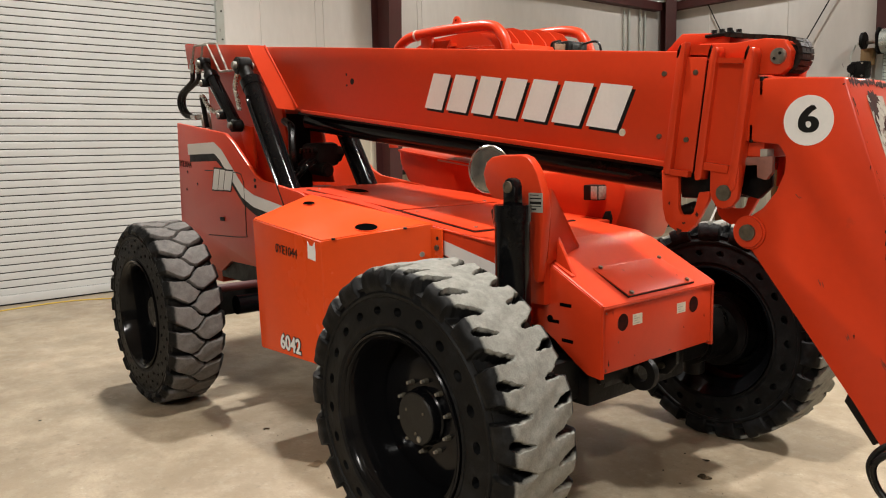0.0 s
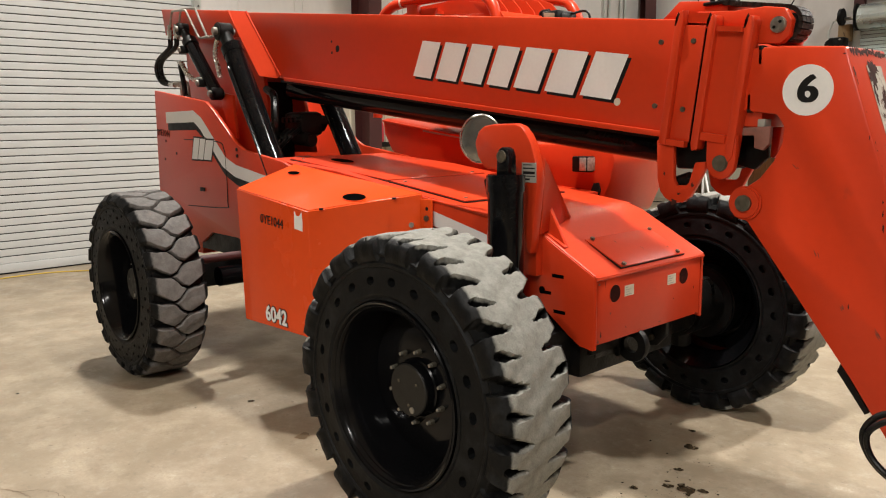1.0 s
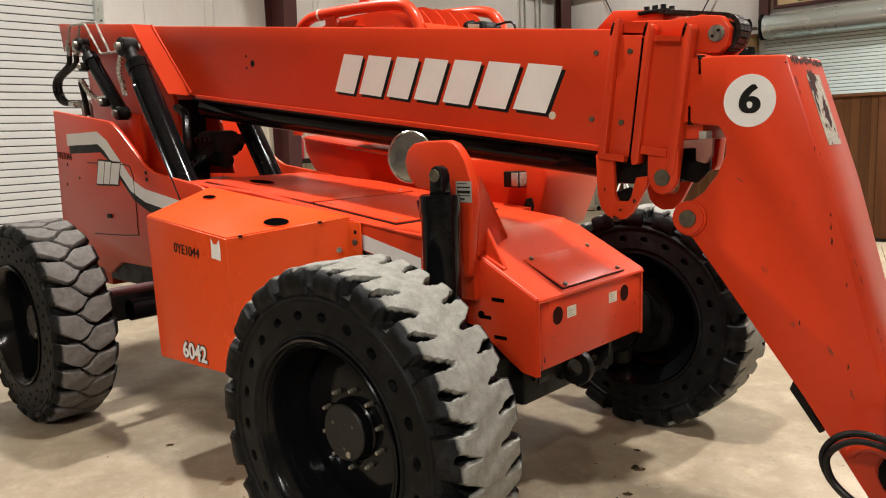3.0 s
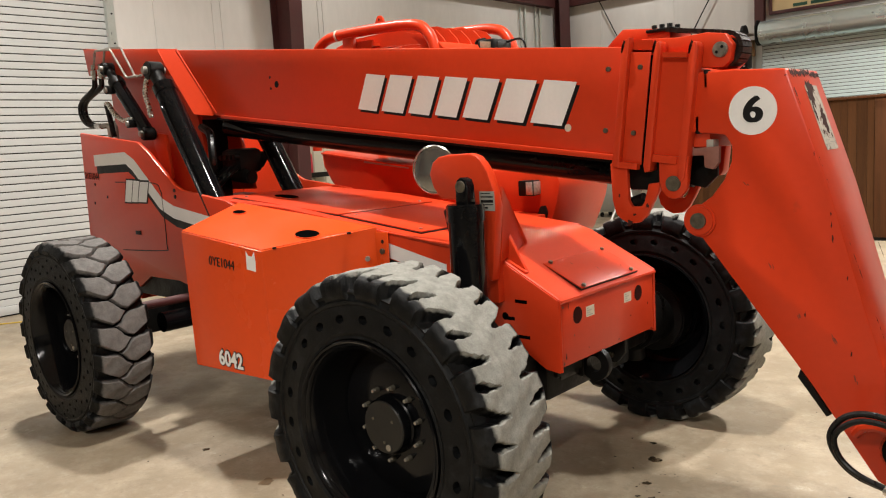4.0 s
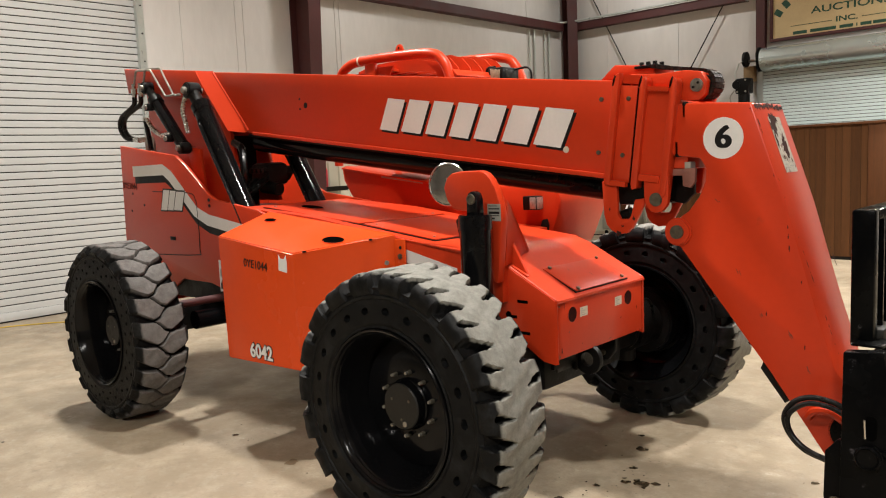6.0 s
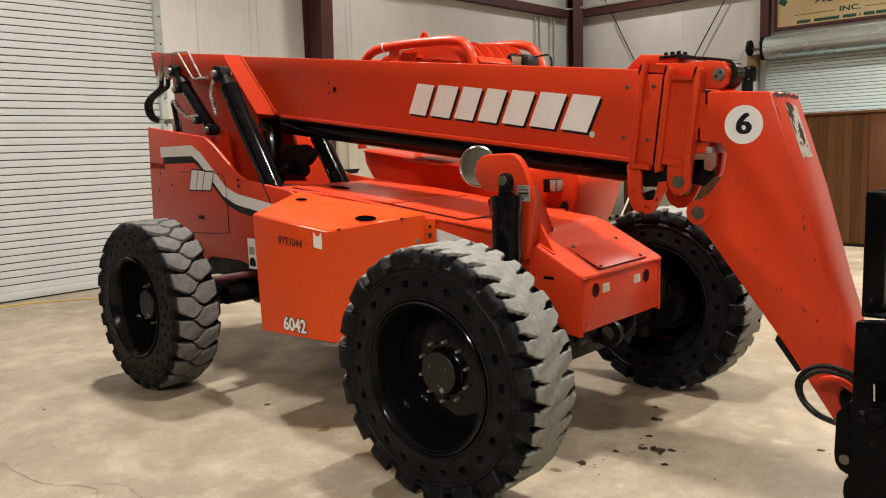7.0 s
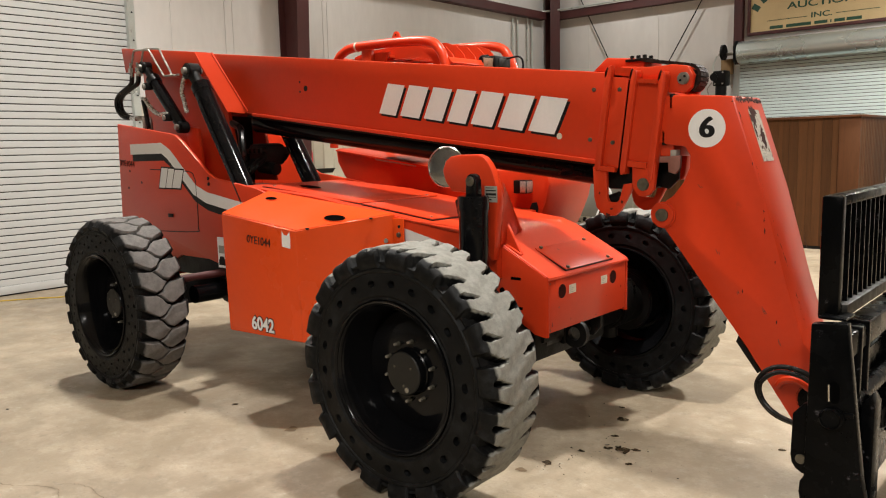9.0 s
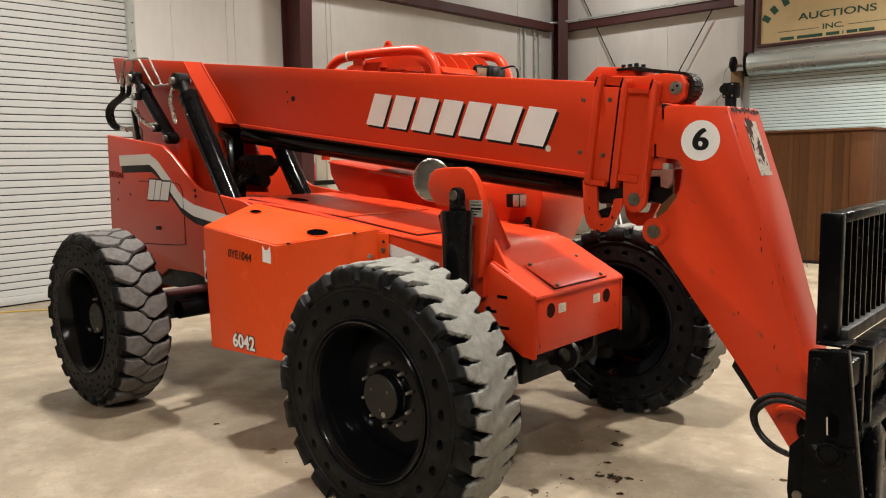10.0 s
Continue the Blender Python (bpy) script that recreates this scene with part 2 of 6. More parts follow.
def mesh_of(name, bm, mat, smooth=None):
    bmesh.ops.recalc_face_normals(bm, faces=bm.faces)
    me = bpy.data.meshes.new(name)
    bm.to_mesh(me)
    bm.free()
    for m in mat if isinstance(mat, (list, tuple)) else [mat]:
        me.materials.append(m)
    if smooth:
        me.shade_smooth()
        me.set_sharp_from_angle(angle=radians(smooth))
    return me


def part(name, bm, mat, parent=None, label="", smooth=35, at=None):
    ob = new(name, mesh_of(name, bm, mat, smooth))
    if parent is not None:
        ob.parent = parent
    if at is not None:
        ob.matrix_basis = at
    if label:
        ob["label"] = label
    return ob


def thing(name, label, category, group="", kind="", at=(0, 0, 0)):
    ob = new(name)
    ob.empty_display_size = 0.1
    ob.location = at
    return tagged(ob, label, category, group, kind)


def box(x0, x1, y0, y1, z0, z1, bevel=0.0, bm=None):
    own = bm is None
    bm = bm or bmesh.new()
    g = bmesh.ops.create_cube(bm, size=1, matrix=Matrix.Translation(((x0 + x1) / 2, (y0 + y1) / 2, (z0 + z1) / 2)) @ Matrix.Diagonal((abs(x1 - x0), abs(y1 - y0), abs(z1 - z0), 1)))
    if bevel and own:
        bmesh.ops.bevel(bm, geom=list(bm.edges), offset=bevel, segments=2, profile=0.5, affect="EDGES")
    return bm


def plate(points, y0, y1, bevel=0.0, bm=None, axis="y"):
    """A flat polygon given in (x, z), (x, y) or (y, z), made solid between two levels of the third axis."""
    own = bm is None
    bm = bm or bmesh.new()
    put = {"y": lambda p, v: (p[0], v, p[1]), "z": lambda p, v: (p[0], p[1], v), "x": lambda p, v: (v, p[0], p[1])}[axis]
    a = [bm.verts.new(put(p, y0)) for p in points]
    b = [bm.verts.new(put(p, y1)) for p in points]
    bm.faces.new(a)
    bm.faces.new(b)
    n = len(points)
    for i in range(n):
        bm.faces.new((a[i], a[(i + 1) % n], b[(i + 1) % n], b[i]))
    if bevel and own:
        bmesh.ops.recalc_face_normals(bm, faces=bm.faces)
        sharp = [e for e in bm.edges if len(e.link_faces) == 2 and e.calc_face_angle(0) > 0.5]
        bmesh.ops.bevel(bm, geom=sharp, offset=bevel, segments=2, profile=0.5, affect="EDGES")
    return bm


def slab(points, thick, bevel=0.003):
    """A flat polygon of 3D points, made solid along its normal."""
    p = [Vector(q) for q in points]
    n = (p[1] - p[0]).cross(p[2] - p[0]).normalized() * thick / 2
    bm = bmesh.new()
    a, b = [bm.verts.new(q - n) for q in p], [bm.verts.new(q + n) for q in p]
    bm.faces.new(a)
    bm.faces.new(b)
    for i in range(len(p)):
        j = (i + 1) % len(p)
        bm.faces.new((a[i], a[j], b[j], b[i]))
    bmesh.ops.recalc_face_normals(bm, faces=bm.faces)
    bmesh.ops.bevel(bm, geom=list(bm.edges), offset=bevel, segments=2, profile=0.5, affect="EDGES")
    return bm


def loft(sections, bm=None):
    """Closed rings of equal length, joined in order and capped."""
    bm = bm or bmesh.new()
    rings = [[bm.verts.new(p) for p in s] for s in sections]
    n = len(rings[0])
    for r, s in zip(rings, rings[1:]):
        for i in range(n):
            bm.faces.new((r[i], r[(i + 1) % n], s[(i + 1) % n], s[i]))
    bm.faces.new(rings[0])
    bm.faces.new(rings[-1])
    return bm


def rod(p0, p1, r, seg=16, bm=None, r1=None, bevel=0.0):
    own = bm is None
    bm = bm or bmesh.new()
    p0, p1 = Vector(p0), Vector(p1)
    d = p1 - p0
    bmesh.ops.create_cone(bm, cap_ends=True, segments=seg, radius1=r, radius2=r if r1 is None else r1, depth=d.length,
                          matrix=Matrix.Translation((p0 + p1) / 2) @ d.to_track_quat("Z", "Y").to_matrix().to_4x4())
    if bevel and own:
        bmesh.ops.bevel(bm, geom=[e for e in bm.edges if len(e.link_faces) == 2 and e.calc_face_angle(0) > 1.0], offset=bevel, segments=2, affect="EDGES")
    return bm


def smooth_path(points, steps=6):
    p = [Vector(q) for q in points]
    p = [2 * p[0] - p[1]] + p + [2 * p[-1] - p[-2]]
    out = []
    for a, b, c, d in zip(p, p[1:], p[2:], p[3:]):
        for i in range(steps):
            t = i / steps
            out.append(0.5 * ((2 * b) + (c - a) * t + (2 * a - 5 * b + 4 * c - d) * t * t + (3 * b - a - 3 * c + d) * t ** 3))
    return out + [p[-2]]


def tube(points, r, seg=10, steps=6, bm=None, curve=True):
    bm = bm or bmesh.new()
    path = smooth_path(points, steps) if curve else [Vector(q) for q in points]
    side, rings = None, []
    for i, p in enumerate(path):
        d = (path[min(i + 1, len(path) - 1)] - path[max(i - 1, 0)]).normalized()
        if side is None:
            side = d.orthogonal().normalized()
        side = (side - d * side.dot(d)).normalized()
        up = d.cross(side)
        rings.append([bm.verts.new(p + r * (math.cos(k * math.tau / seg) * side + math.sin(k * math.tau / seg) * up)) for k in range(seg)])
    for a, b in zip(rings, rings[1:]):
        for k in range(seg):
            bm.faces.new((a[k], a[(k + 1) % seg], b[(k + 1) % seg], b[k]))
    bm.faces.new(rings[0])
    bm.faces.new(rings[-1])
    return bm


def lathe(profile, seg=48, axis_y=True, bm=None, closed=False):
    """Turns (radius, height) round the y axis."""
    bm = bm or bmesh.new()
    rings = []
    for r, h in profile:
        rings.append([bm.verts.new((r * math.cos(k * math.tau / seg), h, r * math.sin(k * math.tau / seg))) for k in range(seg)])
    pairs = list(zip(rings, rings[1:])) + ([(rings[-1], rings[0])] if closed else [])
    for a, b in pairs:
        for k in range(seg):
            bm.faces.new((a[k], a[(k + 1) % seg], b[(k + 1) % seg], b[k]))
    if not closed:
        bm.faces.new(rings[0])
        bm.faces.new(rings[-1])
    return bm


def lettering(name, text, size, mat, parent, at, shear=0.0, bold=0.0, depth=0.001, label="", squeeze=1.0):
    """Words as a flat mesh in their own x-y plane, centred."""
    cu = bpy.data.curves.new(name, "FONT")
    cu.body, cu.size, cu.shear, cu.offset, cu.extrude = text, size, shear, bold, depth
    cu.align_x, cu.align_y = "CENTER", "CENTER"
    tmp = bpy.data.objects.new(name, cu)
    me = bpy.data.meshes.new_from_object(tmp)
    bpy.data.objects.remove(tmp)
    me.materials.clear()
    me.materials.append(mat)
    me.transform(Matrix.Diagonal((squeeze, 1, 1, 1)))
    ob = new(name, me)
    ob.parent, ob.matrix_basis = parent, at
    if label:
        ob["label"] = label
    return ob


NEAR = pose(0, 0, 0, 90, 0, 0)  # a flat thing turned to stand upright and face -y


def on_side(x, y, z, tilt=0.0):
    """Pose on a wall that faces -y, turned by tilt degrees in its plane."""
    return pose(x, y, z) @ NEAR @ pose(0, 0, 0, 0, 0, tilt)

# ---- the hall ----
WX, NY, EX, SY, TOP = -7.74, 12.1, 14.0, -18.0, 7.2

part_floor = part("floor", box(WX - 0.3, EX + 0.3, SY - 0.3, NY + 0.3, -0.2, 0.0), M_FLOOR, smooth=None)
tagged(part_floor, "tan sealed concrete floor, stained and mottled", "floor", kind="structure")
tagged(part("ceiling", box(WX - 0.3, EX + 0.3, SY - 0.3, NY + 0.3, TOP, TOP + 0.2), M_CEIL, smooth=None), "white insulated metal roof lining", "ceiling", kind="structure")

D1 = (-3.35, 1.56, 4.6)   # west roll-up door: y from, y to, height
D2 = (-3.15, 0.65, 3.3)   # north roll-up door: x from, x to, height


def ribbed(a, b, z0, z1, pitch=0.23, along="y", face=0.0, out=1):
    """Sheet with upright trapezoid ribs from a to b."""
    pts = []
    s = a
    while s < b - 1e-6:
        e = min(s + pitch, b)
        for u, h in ((0.0, 0.0), (0.62, 0.0), (0.70, 0.022), (0.90, 0.022), (0.98, 0.0)):
            pts.append((s + (e - s) * u, face + out * h))
        s = e
    pts.append((b, face))
    bm = bmesh.new()
    lo = [bm.verts.new((v, u, z0) if along == "y" else (u, v, z0)) for u, v in pts]
    hi = [bm.verts.new((v, u, z1) if along == "y" else (u, v, z1)) for u, v in pts]
    for i in range(len(pts) - 1):
        bm.faces.new((lo[i], lo[i + 1], hi[i + 1], hi[i]))
    return bm


LINER = 2.45
west = thing("wall_west", "white insulated upper wall over cream ribbed metal liner", "wall", kind="structure")
part("upper_wall", box(WX - 0.2, WX, D1[1], NY, LINER, TOP), M_WALLW, west, smooth=None)
part("lower_wall", box(WX - 0.2, WX - 0.03, D1[1], NY, 0, LINER), M_WALLW, west, smooth=None)
part("ribbed_liner", ribbed(D1[1] + 0.06, NY, 0.0, LINER, face=WX, along="y"), M_LINER, west, "cream ribbed metal liner", smooth=None)
part("header_wall", box(WX - 0.2, WX, D1[0], D1[1], D1[2], TOP), M_WALLW, west, smooth=None)
part("far_wall", box(WX - 0.2, WX, SY, D1[0], 0, TOP), M_WALLW, west, smooth=None)
for sy in (2.25, 3.16, 3.30, 5.12, 5.22, 10.6):
    part("seam_strip", box(WX, WX + 0.012, sy - 0.02, sy + 0.02, LINER + 0.004, TOP), M_WALLW, west, smooth=None)
north = thing("wall_north", "white insulated upper wall over cream ribbed metal liner", "wall", kind="structure")
part("upper_wall", box(WX, D2[0], NY, NY + 0.2, LINER, TOP), M_WALLW, north, smooth=None)
part("lower_wall", box(WX, D2[0], NY + 0.03, NY + 0.2, 0, LINER), M_WALLW, north, smooth=None)
part("ribbed_liner", ribbed(WX, D2[0] - 0.06, 0.0, LINER, along="x", face=NY, out=-1), M_LINER, north, "cream ribbed metal liner", smooth=None)
part("header_wall", box(D2[0], D2[1], NY, NY + 0.2, D2[2], TOP), M_WALLW, north, smooth=None)
part("end_wall", box(D2[1], EX, NY, NY + 0.2, 0, TOP), M_WALLW, north, smooth=None)
for sx in (-6.6, -4.9):
    part("seam_strip", box(sx - 0.015, sx + 0.015, NY - 0.012, NY, LINER + 0.004, TOP), M_WALLW, north, smooth=None)
# Unseen walls that close the hall, set far out to dim reflections.
tagged(part("wall_east", box(EX, EX + 0.2, SY, NY, 0, TOP), M_WALLW, smooth=None), "unseen plain white insulated wall", "wall", kind="structure")
tagged(part("wall_south", box(WX, EX, SY - 0.2, SY, 0, TOP), M_WALLW, smooth=None), "unseen plain white insulated wall", "wall", kind="structure")


def i_column(name, x, y, label, depth0, depth1, turn, flange=0.24, base=0.0):
    """Tapered steel column: outer flange on the wall, web and inner flange; local x runs into the hall."""
    c = thing(name, label, "column", kind="structure")
    c.matrix_basis = pose(x, y, 0, 0, 0, turn)
    h = flange / 2
    part("outer_flange", box(0, 0.014, -h, h, base, TOP), M_OXIDE, c, smooth=None)
    part("web", plate([(0.014, base), (depth0 - 0.014, base), (depth1 - 0.014, TOP), (0.014, TOP)], -0.006, 0.006), M_OXIDE, c, smooth=None)
    part("inner_flange", plate([(depth0 - 0.014, base), (depth0, base), (depth1, TOP), (depth1 - 0.014, TOP)], -h, h), M_OXIDE, c, smooth=None)
    return c


i_column("steel_column", WX + 0.02, 4.28, "dark red tapered steel wall column", 0.32, 0.62, 0)
i_column("steel_column", WX + 0.16, NY - 0.14, "dark red steel corner column", 0.30, 0.34, -35)
i_column("steel_column", -3.12, NY - 0.02, "dark red steel post over the roll-up door", 0.12, 0.12, -90, 0.17, 3.34)


def girt(name, x0, x1, y0, y1, z, along):
    g = thing(name, "dark red steel wall girt", "girt", kind="structure")
    if along == "y":
        part("web", box(x0, x1, y0, y1, z, z + 0.012), M_OXIDE, g, smooth=None)
        part("lip", box(x1 - 0.012, x1, y0, y1, z + 0.012, z + 0.17), M_OXIDE, g, smooth=None)
    else:
        part("web", box(x0, x1, y0, y1, z, z + 0.012), M_OXIDE, g, smooth=None)
        part("lip", box(x0, x1, y0, y0 + 0.012, z + 0.012, z + 0.17), M_OXIDE, g, smooth=None)
    return g


girt("wall_girt", WX, WX + 0.2, 4.42, NY - 0.35, 4.66, "y")
girt("wall_girt", WX + 0.35, -3.39, NY - 0.2, NY, 4.66, "x")
girt("wall_girt", WX, WX + 0.2, 1.7, 4.14, 6.3, "y")

# cross bracing of thin rods on the north wall
for a, b in (((-7.05, 5.6), (-5.3, 2.2)), ((-3.55, 5.2), (-5.35, 2.2))):
    br = part("brace_rod", rod((a[0], NY - 0.1, a[1]), (b[0], NY - 0.1, b[1]), 0.012, 8), M_DARK)
    tagged(br, "thin dark steel cross-brace rod", "brace", kind="structure")

# electrical conduits beside the corner
for k, (cy, z1) in enumerate(((10.62, 4.6), (10.8, 4.62), (11.18, 4.75), (11.36, 4.62))):
    tagged(part("conduit", rod((WX + 0.05, cy, 1.4), (WX + 0.05, cy, z1), 0.02 + 0.006 * (k % 2), 10), M_GALV), "grey metal electrical conduit on the wall", "conduit", "wall conduits", "structure")
tagged(part("conduit", tube([(WX + 0.05, 11.18, 4.72), (WX + 0.06, 11.3, 4.82), (WX + 0.25, NY - 0.3, 4.86), (-5.8, NY - 0.24, 4.86), (-3.5, NY - 0.24, 4.86)], 0.022, 8), M_GALV), "grey conduit bent along the girt", "conduit", "wall conduits", "structure")


def roll_door(name, length, height, pitch, mat, label, axis):
    """Slats as pieces of their own on one mesh; the door lies in its local x-z plane and faces -y."""
    d = thing(name, label, "roll-up door", kind="structure")
    sc = (pitch - 0.002) / 0.086
    prof = [(0.010, 0.0), (-0.005, 0.0), (-0.0065, 0.003 * sc), (-0.0075, 0.030 * sc), (-0.0075, 0.050 * sc), (-0.0065, 0.0712 * sc), (-0.005, 0.0745 * sc), (0.010, 0.0750 * sc)]
    me = mesh_of("slat", plate([(v, w) for v, w in prof], 0, length, axis="x"), mat, None)
    z = 0.1258
    while z < height:
        s = new("slat", me)
        s.parent, s.location = d, (0, 0, z)
        z += pitch
    part("bottom_bar", box(0, length, -0.022, 0.03, 0.018, 0.122, 0.004), M_GALV if mat is M_SLAT2 else mat, d, "flat metal bottom bar")
    part("gap_seal", box(0, length, -0.012, 0.02, 0.001, 0.018), M_DARK, d, "dark rubber bottom seal")
    part("backing", box(0, length, 0.0105, 0.05, 0.02, height), M_JOINT, d, "dark backing standing for shade in the slat joints", smooth=None)
    return d


door_w = roll_door("door_1", D1[1] - D1[0], D1[2], 0.0921, M_SLAT, "closed white slatted roll-up door", 0)
door_w.matrix_basis = pose(WX - 0.02, D1[0], 0, 0, 0, 90)
part("guide_rail", box(-0.02, 0.10, -0.06, -0.03, 0, D1[2]), M_GALV, door_w, "grey steel guide rail", at=pose(D1[1] - D1[0], 0, 0))
part("guide_lip", box(-0.02, 0.01, -0.10, -0.06, 0, D1[2]), M_GALV, door_w, "grey steel guide lip", at=pose(D1[1] - D1[0], 0, 0))
for k in range(12):
    part("rail_bolt", rod((D1[1] - D1[0] + 0.06, -0.07, 0.3 + k * 0.38), (D1[1] - D1[0] + 0.06, -0.06, 0.3 + k * 0.38), 0.012, 8), M_DARK, door_w)

door_n = roll_door("door_2", D2[1] - D2[0], D2[2], 0.0625, M_SLAT2, "closed pale grey slatted roll-up door", 0)
door_n.matrix_basis = pose(D2[0], NY - 0.03, 0)
part("drum_cover", rod((0.12, -0.22, 3.47), (D2[1] - D2[0], -0.22, 3.47), 0.215, 48), M_DRUM, door_n, "galvanised round drum hood")
part("end_bracket", plate([(-0.40, 3.30), (-0.30, 3.24), (-0.08, 3.26), (-0.03, 3.62), (-0.10, 3.70), (-0.34, 3.70), (-0.44, 3.58)], 0.06, 0.09, axis="x"), M_DARK, door_n, "dark steel end bracket")
part("sprocket", rod((-0.20, -0.30, 3.50), (-0.15, -0.30, 3.50), 0.15, 24), M_DARK, door_n, "dark steel sprocket")
part("drum_shaft", rod((-0.30, -0.22, 3.47), (0.12, -0.22, 3.47), 0.03, 12), M_STEEL, door_n)
part("timber_block", box(-0.28, -0.07, -0.16, -0.02, 3.08, 3.38, 0.006), M_TIMBER, door_n, "tan timber packing block")
part("chain_hoist", box(-0.33, -0.06, -0.46, -0.20, 2.84, 3.14, 0.03), M_DARK, door_n, "dark chain hoist gearbox")
part("hoist_cover", rod((-0.30, -0.47, 3.02), (-0.30, -0.20, 3.02), 0.085, 18, bevel=0.01), M_DARK, door_n)
part("hoist_motor", rod((-0.20, -0.33, 2.64), (-0.20, -0.33, 2.86), 0.11, 18, bevel=0.015), M_DARK, door_n)
part("hoist_conduit", tube([(-0.34, -0.36, 3.10), (-0.36, -0.36, 3.24), (-0.30, -0.33, 3.44)], 0.018, 8), M_GALV, door_n)
part("hoist_lever", tube([(-0.36, -0.40, 2.92), (-0.44, -0.42, 2.80), (-0.42, -0.42, 2.68)], 0.012, 8), M_STEEL, door_n)
for bx_, bz_ in ((-0.28, 2.88), (-0.12, 2.88), (-0.12, 3.10)):
    part("hoist_bolt", rod((bx_, -0.475, bz_), (bx_, -0.455, bz_), 0.018, 8), M_STEEL, door_n)
part("hand_chain", tube([(-0.10, -0.36, 2.8), (-0.10, -0.37, 2.0), (-0.11, -0.36, 1.2)], 0.014, 6), M_DARK, door_n)
part("guide_rail", box(-0.06, 0.06, -0.05, -0.02, 0, 3.3), M_GALV, door_n)

# framed sign over the north door
SX, SZ, SW, SH = -2.90, 3.86, 2.66, 1.15
sign = thing("auction_sign", "mustard painted sign board with green lettering in a dark frame", "sign", kind="", at=(SX, NY - 0.04, SZ))
part("board", box(0, SW, -0.02, 0.035, 0, SH), M_SIGN, sign, smooth=None)
for n, b in (("frame_rail", (-0.06, SW + 0.06, -0.05, 0.035, -0.06, 0.0)), ("frame_rail", (-0.06, SW + 0.06, -0.05, 0.035, SH, SH + 0.06)), ("frame_stile", (-0.06, 0, -0.05, 0.035, 0, SH)), ("frame_stile", (SW, SW + 0.06, -0.05, 0.035, 0, SH))):
    part(n, box(*b, 0.008), M_OXIDE, sign, "dark red wooden frame")
lettering("word", "AUCTIONS", 0.178, M_GREEN, sign, on_side(1.36, -0.022, 0.425), label="dark green capital letters", bold=0.003, squeeze=1.50)
lettering("word", "INC.", 0.135, M_GREEN, sign, on_side(1.31, -0.022, 0.198), label="dark green capital letters", bold=0.003, squeeze=1.45)
for a, b in ((0.32, 1.06), (1.56, 2.30)):
    part("rule", box(a, b, -0.024, -0.02, 0.185, 0.195), M_GREEN, sign)
for a, b in ((0.37, 0.62), (0.68, 1.13), (1.19, 1.42), (1.47, 1.49), (1.54, 1.72), (1.745, 2.0)):
    part("small_print", box(a, b, -0.024, -0.02, 0.028, 0.085), M_GREEN, sign)
for k in range(11):
    ang = radians(161 - k * 14.2)
    x, z = 1.33 + 1.3 * math.cos(ang), 0.25 + 0.68 * math.sin(ang)
    slope = math.degrees(math.atan2(0.68 * math.cos(ang), -1.3 * math.sin(ang)))
    part("arched_print", box(-0.055, 0.055, -0.024, -0.02, -0.075, 0.075), M_GREEN, sign, at=pose(x, 0, z, 0, 180 - slope, 0))

# panelled wooden booth in front of the north door
BX0, BX1, BY, BH = -3.6, -0.16, 9.12, 2.09
booth = thing("wooden_booth", "brown plank-panelled wooden booth standing on the floor", "booth", at=(BX0, BY, 0))
bx = 0.0
board_rng = random.Random(8)
planks = {}
while bx < BX1 - BX0 - 0.3:
    wid = board_rng.choice((0.07, 0.095, 0.095, 0.12, 0.14))
    if wid not in planks:
        planks[wid] = mesh_of("board", box(0, wid - 0.003, 0, 0.03, 0.05, BH - 0.04, 0.002), M_WOOD, None)
    p = new("board", planks[wid])
    p.parent, p.location = booth, (bx, 0.004 * board_rng.random(), 0)
    bx += wid
wid = 0.1
part("corner_post", box(bx, BX1 - BX0, -0.008, 0.05, 0.05, BH - 0.04, 0.005), M_WOODR, booth, "reddish wooden corner board")
part("core", box(0.02, BX1 - BX0 - 0.03, 0.05, 1.9, 0.02, BH - 0.05), M_WOOD, booth, smooth=None)
part("plinth", box(0, BX1 - BX0, 0.01, 0.05, 0.0, 0.05), M_DARK, booth, "dark recessed plinth")
part("cap_rail", box(-0.02, BX1 - BX0 + 0.02, -0.03, 1.95, BH - 0.04, BH, 0.006), M_WOODR, booth, "reddish wooden cap")
side = mesh_of("side_board", box(-0.03, 0, 0, wid - 0.006, 0.05, BH - 0.04, 0.004), M_WOOD, None)
sy = 0.03
while sy < 1.8:
    p = new("side_board", side)
    p.parent, p.location = booth, (BX1 - BX0, sy, 0)
    sy += wid
shelf = thing("side_counter", "wooden counter with a pale front beside the booth", "counter", at=(0.12, 10.2, 0))
part("counter_top", box(0, 2.0, 0, 0.6, 1.12, 1.17, 0.008), M_WOODR, shelf)
part("counter_front", box(0.06, 1.94, 0.06, 0.56, 0, 1.12), M_LINER, shelf)


def bottle(x, y, z, h, r, mat, label):
    b = thing("bottle", label, "bottle", "bottles", at=(x, y, z))
    body = lathe([(r * 0.92, 0.0), (r, 0.01), (r, h * 0.62), (r * 0.45, h * 0.8), (r * 0.4, h * 0.86)], 16)
    body.transform(Matrix.Rotation(radians(90), 4, "X"))
    part("body", body, mat, b)
    cap = rod((0, 0, h * 0.86), (0, 0, h), r * 0.46, 12)
    part("cap", cap, M_WHITE, b, "white cap")
    return b


bottle(0.22, 10.35, 1.17, 0.30, 0.05, M_PINK, "red plastic bottle with a white cap on the counter")
bottle(0.36, 10.3, 1.17, 0.30, 0.05, M_PINK, "red plastic bottle with a white cap on the counter")
bottle(0.52, 10.42, 1.17, 0.36, 0.06, M_WHITE, "white plastic bottle on the counter")
